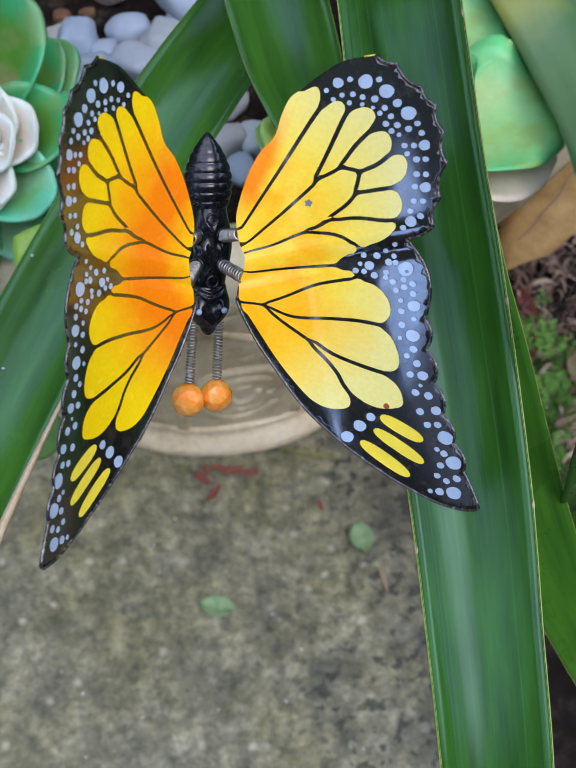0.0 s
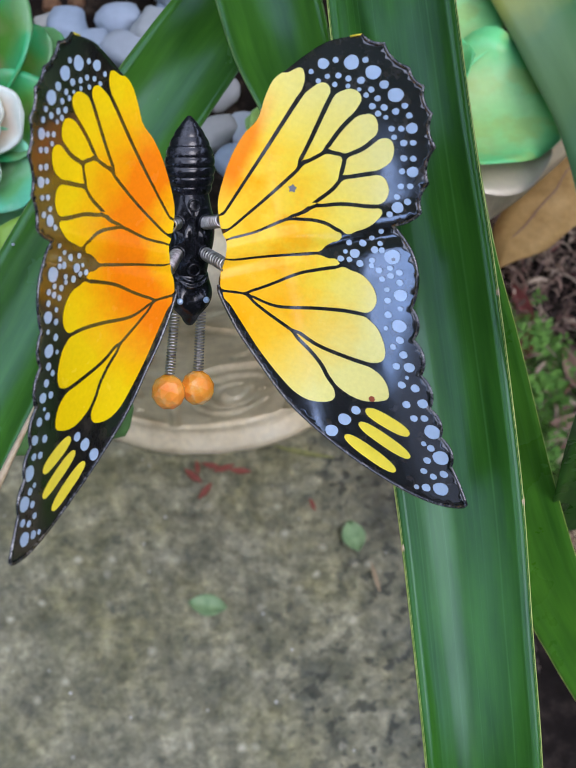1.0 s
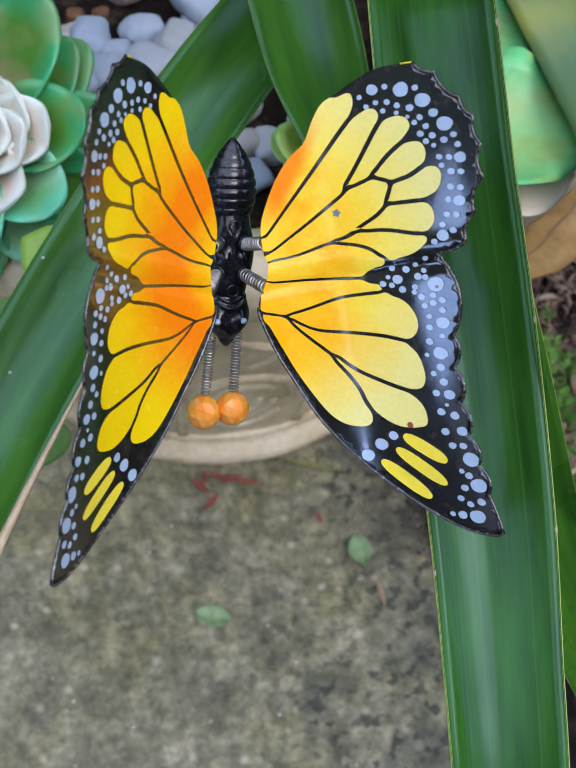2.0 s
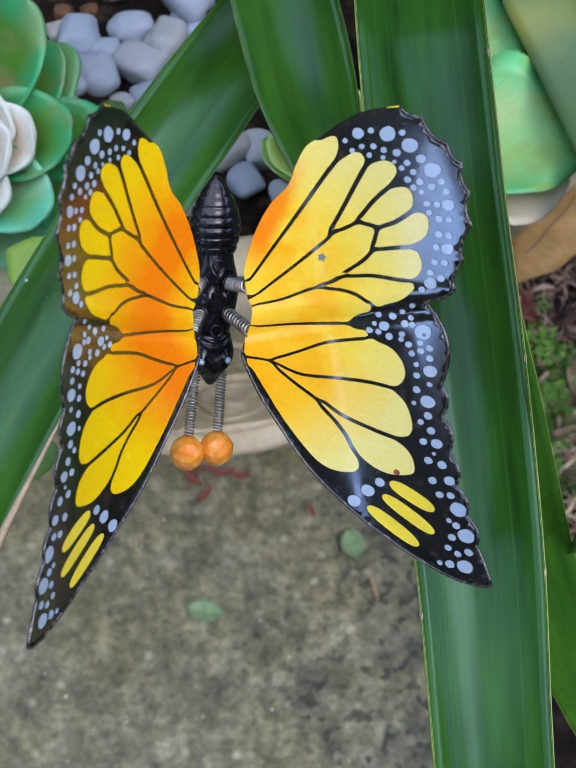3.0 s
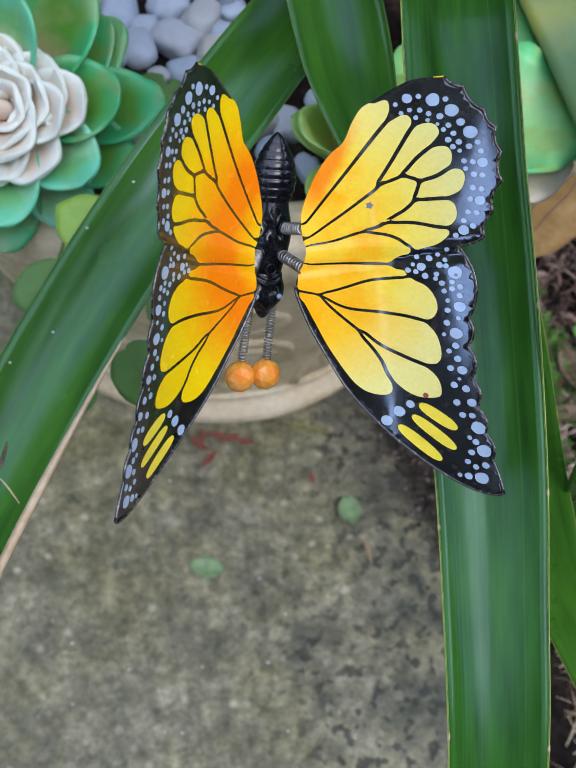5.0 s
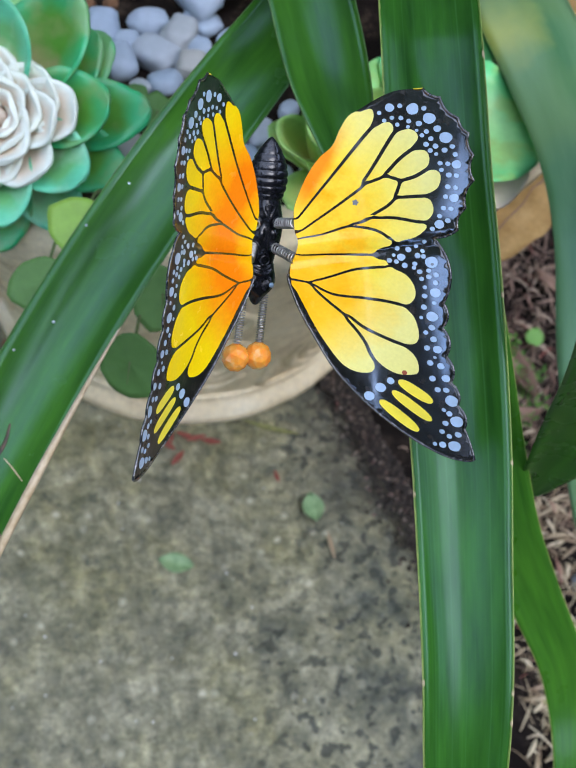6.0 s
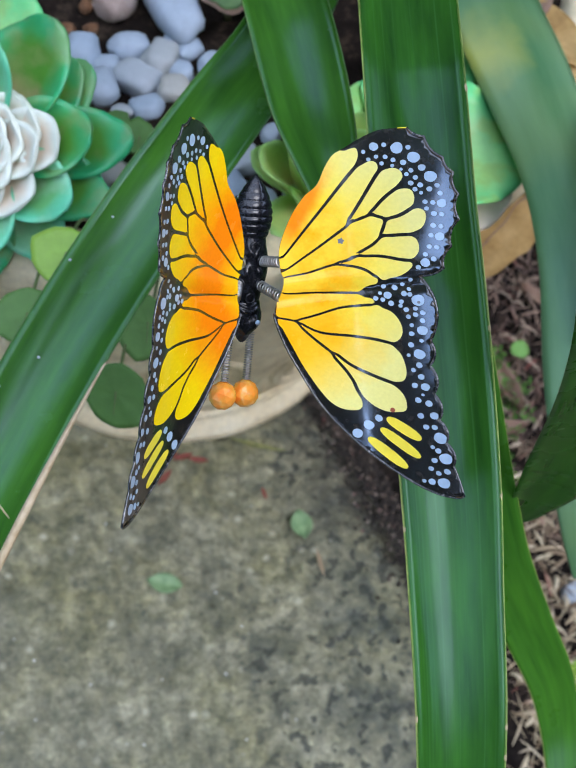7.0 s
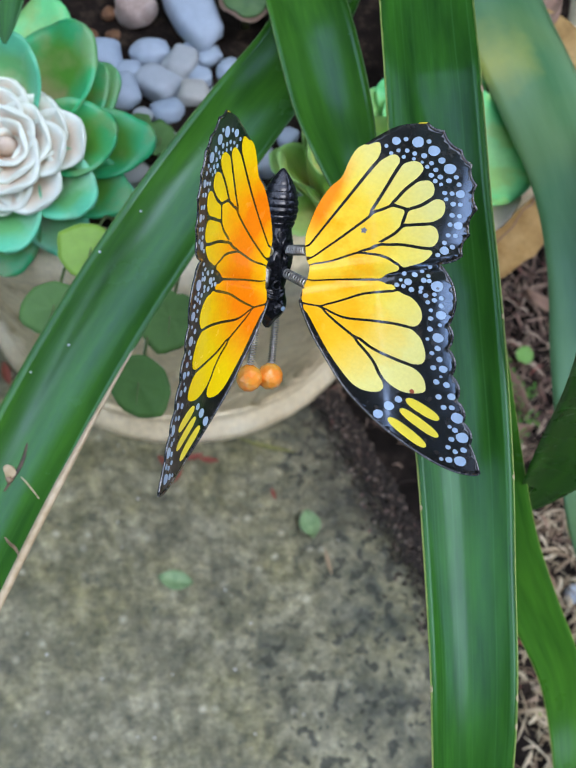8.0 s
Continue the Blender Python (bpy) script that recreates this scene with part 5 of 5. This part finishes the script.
rosette("bright green soft-plastic succulent rosette with pale petal rims, in the planter", (0.076, 0.527, 0.580), (8, 4),
        [(1, 0.100, 0.134, 2, -0.008, ROOT_PETAL, -104, 0.0, 0.62, 0.6, 0.28), (1, 0.100, 0.124, 5, 0.0, APPLE_PETAL, -97, 0.05, 0.66, 0.75, 0.26), (1, 0.106, 0.080, 6, 0.004, APPLE_PETAL, -29, 0.0, 0.5, 0.75, 0.5), (1, 0.090, 0.090, 4, 0.0, APPLE_PETAL, 180), (4, 0.050, 0.050, 44, 0.016, APPLE_PETAL, 5), (4, 0.030, 0.030, 62, 0.02, APPLE_PETAL, 33)], 8, SOIL_Z - 0.01)
rosette("yellow-green succulent rosette with upright fleshy leaves in the planter", (0.028, 0.480, 0.572), (10, 0),
        [(5, 0.058, 0.034, 32, 0.0, LIME_PETAL, 0), (5, 0.074, 0.038, 52, 0.006, LIME_PETAL, 26), (4, 0.080, 0.036, 68, 0.010, LIME_PETAL, 8)], 12, SOIL_Z - 0.01, "succulent")


# ---- pebbles in the planter ----
def pebble_bm(rx, ry, rz, seed):
    bm = bmesh.new()
    bmesh.ops.create_icosphere(bm, subdivisions=3, radius=1.0)
    for v in bm.verts:
        p = v.co.copy()
        k = 1 + 0.26 * noise.noise(p * 1.1 + Vector((seed * 3.7, seed, 0))) + 0.05 * noise.noise(p * 2.6 + Vector((0, seed * 1.3, 0)))
        q = Vector([math.copysign(abs(c) ** 0.74, c) for c in p])
        v.co = Vector((q.x * rx, q.y * ry, q.z * rz)) * k
    return bm


def build_pebbles():
    seen = numbers("-155,631,14,16,0 -119,644,16,11,5 -135,621,11,11,0 -110,612,18,15,-35 -93,632,13,18,-20 -138,596,15,17,20 -101,580,14,11,15 -119,573,8,6,0 -80,598,12,11,0 -153,588,10,12,0 -76,622,10,10,30 -23,535,12,13,10 -42,573,15,11,50 -46,531,16,12,30 -71,646,12,9,30 -166,610,9,10,0 -62,560,11,9,-30 -2,560,9,7,60 -55,600,11,9,10 -170,640,10,8,20 -84,655,9,7,70")
    for k, (x, y, a, b, w) in enumerate(seen):
        x, y = x / 1000, y / 1000
        ob = part("pebble", pebble_bm(1.03 * a / 1000, 1.06 * b / 1000, 0.8 * min(a, b) / 1000, k), PEBBLE)
        ob.matrix_basis = pose(x, y, soil_height(x, y) + 0.45 * min(a, b) / 1000, 0, 0, w)
        tagged(ob, "smooth white river pebble lying on dark potting soil", "pebble", "white pebbles in the planter")
    rng = random.Random(4)
    placed = [(x / 1000, y / 1000) for x, y, *_ in seen]
    tries = 0
    while len(placed) < 74 and tries < 6000:
        tries += 1
        w, r = rng.uniform(0, 2 * math.pi), 0.33 * math.sqrt(rng.random())
        x, y = POT_X + r * math.cos(w), POT_Y + r * math.sin(w)
        if min((x - a) ** 2 + (y - b) ** 2 for a, b in placed) < 0.024**2 or (y > 0.635 and x < -0.02) or y > 0.70 or (-0.03 < x and y > 0.58):
            continue
        placed.append((x, y))
        a, b = rng.uniform(0.010, 0.015), rng.uniform(0.008, 0.012)
        ob = part("pebble", pebble_bm(a, b, 0.7 * b, 40 + len(placed)), PEBBLE)
        ob.matrix_basis = pose(x, y, soil_height(x, y) + 0.45 * b, rng.uniform(-12, 12), rng.uniform(-12, 12), rng.uniform(0, 360))
        tagged(ob, "smooth white river pebble lying on dark potting soil", "pebble", "white pebbles in the planter")
    ob = part("rock", pebble_bm(0.019, 0.046, 0.018, 91), PEBBLE)
    ob.matrix_basis = pose(-0.088, 0.690, SOIL_Z + 0.014, 0, 0, 24)
    tagged(ob, "long white quartz rock lying on the potting soil", "rock")
    ob = part("rock", pebble_bm(0.016, 0.017, 0.013, 77), stone_mat("pink_stone", (0.30, 0.20, 0.16), (0.45, 0.33, 0.27), (0.55, 0.45, 0.40), 40))
    ob.matrix_basis = pose(-0.136, 0.688, SOIL_Z + 0.009, 0, 0, 60)
    tagged(ob, "rough pinkish rock lying on the potting soil", "rock")
    rust = stone_mat("rust_stone", (0.09, 0.04, 0.02), (0.19, 0.085, 0.035), (0.28, 0.15, 0.08), 60)
    for k, (x, y, r) in enumerate(((-0.171, 0.662, 0.0075), (-0.151, 0.659, 0.0062), (-0.157, 0.684, 0.0070))):
        ob = part("stone", pebble_bm(r, r * 0.85, r * 0.7, 120 + k), rust)
        ob.matrix_basis = pose(x, y, soil_height(x, y) + 0.003, 0, 0, 40 * k)
        tagged(ob, "small rust-brown stone half sunk in potting soil", "stone", "rust-brown stones in the planter")


build_pebbles()


# ---- round-leaved creeper over the rim ----
def round_leaf(c, r, normal, turn, material, parent, longer=1.15):
    n = Vector(normal).normalized()
    a = n.orthogonal().normalized()
    a = Matrix.Rotation(turn, 3, n) @ a
    b = n.cross(a)
    bm = bmesh.new()
    rings = []
    for q in np.linspace(0, 1, 7):
        ring = []
        for k in range(26):
            w = 2 * math.pi * k / 26
            rr = r * q * (1 - 0.16 * math.exp(-((w - math.pi) / 0.35) ** 2) + 0.06 * math.cos(w) + 0.10 * math.exp(-(math.sin(w / 2) / 0.16) ** 2) + 0.018 * math.sin(9 * w + 700 * r))
            p = Vector(c) + a * (rr * longer * math.cos(w)) + b * (rr * math.sin(w)) + n * (r * (0.07 * q * q - 0.10 * abs(math.sin(w)) * q + 0.03 * q * math.cos(7 * w)))
            ring.append(bm.verts.new(p))
        rings.append(ring)
    for u, v in zip(rings, rings[1:]):
        for k in range(26):
            bm.faces.new((u[k], u[(k + 1) % 26], v[(k + 1) % 26], v[k]))
    bmesh.ops.remove_doubles(bm, verts=bm.verts, dist=1e-6)
    bmesh.ops.recalc_face_normals(bm, faces=bm.faces)
    bmesh.ops.solidify(bm, geom=list(bm.faces), thickness=0.0007)
    return part("leaf", bm, material, parent)


def build_creeper():
    plant = thing("creeper", "trailing creeper with round green leaves spilling over the planter rim", "plant")
    spots = [((-0.121, 0.530, 0.582), 0.013, 0), ((-0.102, 0.524, 0.578), 0.015, 0), ((-0.140, 0.392, 0.608), 0.023, 1), ((-0.160, 0.349, 0.602), 0.021, 0), ((-0.084, 0.357, 0.587), 0.023, 0),
             ((-0.101, 0.306, 0.582), 0.023, 0), ((-0.150, 0.298, 0.565), 0.020, 0), ((-0.090, 0.478, 0.585), 0.016, 0), ((0.030, 0.40, 0.575), 0.020, 1)]
    for k, (c, r, light) in enumerate(spots):
        r *= 0.84
        leaf = round_leaf(c, r, (0.15 * math.sin(k * 2.1), -0.45 + 0.2 * math.sin(k), 0.85), 0.9 * k, HEART_LIGHT if light else HEART, plant)
        out = (Vector(c) - Vector((POT_X, POT_Y, c[2]))).normalized() * r
        part("midrib", tube([Vector(c) - out * 0.7 + Vector((0, 0, 0.0004)), Vector(c) + Vector((0, 0, 0.0004)), Vector(c) + out * 0.8 + Vector((0, 0, 0.0002))], [0.0006, 0.0005, 0.0002], 5), STEM, leaf)
        root = (c[0] + 0.012, max(c[1] + 0.012, 0.465), SOIL_Z - 0.004)
        mid = ((c[0] + root[0]) / 2, (c[1] + root[1]) / 2, max(c[2] - 0.008, 0.567))
        part("stem", tube(catmull([root, mid, (c[0], c[1], c[2] - 0.0005)], 8), 0.0012, 6), STEM, leaf)


build_creeper()

# a fleshy leaf with a withered rim, standing out of the soil beside the quartz rock
fleshy = thing("succulent", "low succulent with a green leaf browned round its rim", "succulent")
blade = round_leaf((-0.042, 0.681, 0.590), 0.0200, (0.05, -0.35, 0.93), 0.3, FLESHY_LEAF, fleshy, 1.2)
withered = round_leaf((-0.042, 0.6815, 0.5880), 0.0232, (0.05, -0.35, 0.93), 0.3, BROWN_LEAF, blade, 1.18)
withered.name = "withered_rim"
part("stem", tube([(-0.040, 0.690, SOIL_Z - 0.01), (-0.042, 0.682, 0.570), (-0.042, 0.678, 0.588)], 0.0035, 8), STEM, fleshy)


# ---- litter on the paving ----
def flat_leaf(name, label, x, y, z, length, width, turn, material, curl=0.25, category="fallen leaf", tilt=0.0):
    bm = bmesh.new()
    rows, cols = 12, 7
    grid = []
    for i in range(rows + 1):
        t = i / rows
        w = max(width * math.sin(math.pi * min(0.985, max(0.015, t))) ** 0.75, width * 0.03)
        grid.append([bm.verts.new((s * w / 2, length * (t - 0.5), curl * width * (abs(s) ** 1.5) + curl * 0.3 * length * (t - 0.5) ** 2 * 2)) for s in np.linspace(-1, 1, cols)])
    for a, b in zip(grid, grid[1:]):
        for k in range(cols - 1):
            bm.faces.new((a[k], a[k + 1], b[k + 1], b[k]))
    bmesh.ops.recalc_face_normals(bm, faces=bm.faces)
    bmesh.ops.solidify(bm, geom=list(bm.faces), thickness=0.0006)
    ob = part(name, bm, material)
    ob.matrix_basis = pose(x, y, z, tilt, 0, turn)
    return tagged(ob, label, category)


flat_leaf("fallen_leaf", "small pale green leaf fallen on the concrete", 0.080, 0.460, 0.004, 0.036, 0.026, 15, FALLEN, 0.22)
flat_leaf("fallen_leaf", "small oval green leaf fallen on the concrete", -0.074, 0.382, 0.004, 0.040, 0.024, 82, FALLEN, 0.2)
flat_leaf("dry_twig", "short pale dry twig lying on the concrete", 0.102, 0.414, 0.005, 0.034, 0.005, 14, STRAW, 0.3, "twig")
for k, (x, y, turn, size) in enumerate(((-0.096, 0.530, 50, 0.026), (-0.076, 0.543, 75, 0.022), (-0.062, 0.540, -70, 0.024), (-0.082, 0.512, -35, 0.024), (-0.092, 0.541, 10, 0.018), (-0.044, 0.537, 85, 0.024), (0.036, 0.497, 20, 0.016), (-0.300, 0.640, 20, 0.035))):
    tagged(flat_leaf("fallen_leaf", "withered red leaflet on the concrete beside the planter", x, y, 0.005, size, size * 0.33, turn, RED_LEAF, 0.4), group="red leaflets by the planter")
flat_leaf("grass_blade", "yellow-green blade of grass lying by the planter", 0.026, 0.560, 0.006, 0.070, 0.007, 78, DULL, 0.3, "grass blade")


for x, y, z, size, turn, material in ((0.228, 0.680, 0.566, 0.09, 25, TAN_LEAF), (0.205, 0.705, 0.569, 0.08, -50, BROWN_LEAF), (0.235, 0.635, 0.567, 0.06, 70, TAN_LEAF), (0.20, 0.74, 0.566, 0.09, 10, BROWN_LEAF)):
    tagged(flat_leaf("dead_leaf", "brown dead leaf lying over the planter rim", x, y, z, size, size * 0.55, turn, material, 0.12, "dead leaf"), group="dead leaves on the planter rim")


# ---- the mulched bed ----
def build_mulch():
    rng = np.random.default_rng(21)
    bm = bmesh.new()
    count = 0
    while count < 15000:
        x, y = rng.uniform(0.08, 0.85), rng.uniform(0.05, 1.35)
        if x < slab_edge(y) + 0.05 * rng.random() or (y < 0.36 and x < 0.30 + 0.03 * rng.random()) or (y < 0.64 and x < 0.272 + 0.05 * rng.random() and rng.random() < 0.95) or math.hypot(x - POT_X, y - POT_Y) < 0.257:
            continue
        count += 1
        length, width, w = rng.uniform(0.010, 0.040), rng.choice((0.0006, 0.0009, 0.0014, 0.0024)), rng.uniform(0, math.pi)
        z = -0.012 + rng.uniform(0, 0.018)
        d = Vector((math.cos(w), math.sin(w), rng.uniform(-0.12, 0.12)))
        n = Vector((-math.sin(w), math.cos(w), 0))
        bend = rng.uniform(-0.25, 0.25)
        a = [Vector((x, y, z)) + d * (length * t) + n * (bend * length * t * t) + Vector((0, 0, 0.006 * math.sin(3.1 * (t + 0.5)))) for t in (-0.5, -0.17, 0.17, 0.5)]
        tilt = Vector((0, 0, rng.uniform(-0.6, 0.6)))
        e = (n + tilt).normalized() * width
        loops = [(bm.verts.new(p - e * k), bm.verts.new(p + Vector((0, 0, width * 0.7))), bm.verts.new(p + e * k)) for p, k in zip(a, (0.5, 1, 1, 0.4))]
        for p, q in zip(loops, loops[1:]):
            bm.faces.new((p[0], p[1], q[1], q[0]))
            bm.faces.new((p[1], p[2], q[2], q[1]))
            bm.faces.new((p[2], p[0], q[0], q[2]))
    tagged(part("mulch", bm, STRAW, smooth=False), "brown and straw-coloured dry mulch over the bed", "mulch", kind="stuff")


def weed_clump(x, y, size, seed, feathery, material, label):
    rng = random.Random(seed)
    bm = bmesh.new()
    for _ in range(26 if feathery else 16):
        w, lean = rng.uniform(0, 2 * math.pi), rng.uniform(0.3, 1.3)
        d = Vector((math.cos(w) * lean, math.sin(w) * lean, 1)).normalized()
        long = size * rng.uniform(0.5, 1.0)
        base = Vector((x + rng.uniform(-0.3, 0.3) * size, y + rng.uniform(-0.3, 0.3) * size, -0.015))
        side = d.cross(Vector((0, 0, 1))).normalized()
        pts = [base + d * (long * t) - Vector((0, 0, long * 0.35 * t * t)) for t in np.linspace(0, 1, 6)]
        wd = 0.0006 if feathery else size * 0.05
        quads = [(bm.verts.new(p - side * wd * (1 - 0.85 * k / 5)), bm.verts.new(p + side * wd * (1 - 0.85 * k / 5))) for k, p in enumerate(pts)]
        for a, b in zip(quads, quads[1:]):
            bm.faces.new((a[0], a[1], b[1], b[0]))
        if feathery:
            for k in range(1, 6):
                for s in (-1, 1):
                    for m in range(2):
                        q = pts[k] + side * (s * size * 0.02 * m)
                        tip = q + (side * s + d * 0.5 + Vector((0, 0, rng.uniform(-0.3, 0.3)))) * (size * rng.uniform(0.10, 0.2))
                        mid = (q + tip) / 2
                        o = d * size * 0.05
                        bm.faces.new((bm.verts.new(q), bm.verts.new(mid - o), bm.verts.new(tip), bm.verts.new(mid + o)))
    return tagged(part("weed", bm, material), label, "weed", "weeds in the bed")


build_mulch()
for k, (x, y, s) in enumerate(((0.290, 0.640, 0.07), (0.275, 0.590, 0.06), (0.300, 0.560, 0.06), (0.300, 0.69, 0.065), (0.325, 0.66, 0.06), (0.312, 0.62, 0.07), (0.285, 0.73, 0.05), (0.26, 0.54, 0.05), (0.275, 0.745, 0.055), (0.292, 0.715, 0.06), (0.40, 0.98, 0.06))):
    weed_clump(x, y, s, k, True, WEED, "feathery green weed sprouting through brown mulch")
for k, (x, y, s) in enumerate(((0.40, 0.30, 0.10), (0.43, 0.25, 0.08), (0.375, 0.235, 0.06), (0.46, 0.34, 0.07), (0.42, 0.20, 0.07), (0.48, 0.26, 0.08), (0.37, 0.17, 0.06), (0.36, 0.52, 0.04))):
    weed_clump(x, y, s, 50 + k, False, GRASS, "tuft of yellow-green grass in dry mulch")
clover = thing("seedling", "bright green round-leaved seedling on brown mulch", "seedling")
part("stem", tube([(0.362, 0.712, -0.02), (0.362, 0.712, 0.018)], 0.0012, 6), STEM, clover)
round_leaf((0.362, 0.710, 0.018), 0.012, (0, -0.3, 1), 0.4, WEED, clover, 1.0)
for k, (x, y, s, w) in enumerate(((0.345, 0.66, 0.075, 20), (0.292, 0.762, 0.055, 20), (0.335, 0.60, 0.06, 100), (0.29, 0.70, 0.05, -20), (0.40, 0.80, 0.06, 50))):
    tagged(flat_leaf("dead_leaf", "curled reddish-brown dead leaf on the mulch", x, y, 0.004, s, s * 0.35, w, DARK_RED if k % 2 else BROWN_LEAF, 0.4, "dead leaf"), group="dead leaves on the bed")
ob = part("stone", pebble_bm(0.016, 0.013, 0.011, 17), PEBBLE)
ob.matrix_basis = pose(0.405, 0.393, -0.006, 0, 0, 20)
tagged(ob, "small white stone lying in the mulch", "stone")

# the dead leaf hanging down beside the planter
dead = thing("hanging_dead_leaf", "broad tan dead leaf hanging against the planter", "dead leaf")
withered_leaf, spine, _ = strap_leaf(dead, [(0.305, 0.735, 0.335, 0.004), (0.288, 0.705, 0.365, 0.040), (0.262, 0.665, 0.385, 0.066), (0.232, 0.620, 0.390, 0.070), (0.205, 0.585, 0.385, 0.052), (0.188, 0.562, 0.378, 0.024), (0.180, 0.550, 0.372, 0.003)], (0.75, -0.62, 0.12), TAN_LEAF, fold=0.16, margin=False, hollow=False)
for v in withered_leaf.data.vertices:
    q = v.co * 38
    v.co += Vector((0.45 * noise.noise(q + Vector((7, 0, 0))), 0.45 * noise.noise(q + Vector((0, 9, 0))), noise.noise(q))) * 0.009
dry_spine = []
for q in spine[6:-6]:
    w = Vector(q[:3]) * 38
    dry_spine.append(Vector(q[:3]) + Vector((0.45 * noise.noise(w + Vector((7, 0, 0))), 0.45 * noise.noise(w + Vector((0, 9, 0))), noise.noise(w))) * 0.009 + Vector((0, 0, 0.001)))
part("midrib", tube(dry_spine, [0.0016 - 0.0012 * k / len(dry_spine) for k in range(len(dry_spine))], 6), BROWN_LEAF, withered_leaf, "raised brown midrib")


def build_crumbs():
    """Soil and grit washed over the edge of the concrete."""
    rng = np.random.default_rng(33)
    bm = bmesh.new()
    for _ in range(3400):
        y = 0.66 - 0.34 * rng.random() ** 1.4
        x = slab_edge(y) + 0.03 - abs(rng.normal(0, 0.026))
        r = rng.uniform(0.0009, 0.0032)
        c = Vector((x, y, 0.0 if x < slab_edge(y) else -0.014))
        v = [bm.verts.new(c + Vector((r * math.cos(w) * rng.uniform(0.7, 1.2), r * math.sin(w) * rng.uniform(0.7, 1.2), 0))) for w in (0, 1.26, 2.5, 3.77, 5.0)]
        t = bm.verts.new(c + Vector((0, 0, r * rng.uniform(0.5, 1.1))))
        for k in range(5):
            bm.faces.new((v[k], v[(k + 1) % 5], t))
    n = Nodes("soil_crumb", (0.05, 0.04, 0.03), 0.9)
    isl = n.node("ShaderNodeNewGeometry").outputs["Random Per Island"]
    n.colour(n.ramp(isl, [(0.0, (0.012, 0.010, 0.008)), (0.72, (0.045, 0.034, 0.026)), (0.88, (0.10, 0.068, 0.05)), (0.96, (0.26, 0.21, 0.17)), (1.0, (0.14, 0.05, 0.045))]))
    tagged(part("soil_crumbs", bm, n.mat, smooth=False), "dark soil crumbs and grit spilled over the concrete edge", "soil", kind="stuff")


build_crumbs()
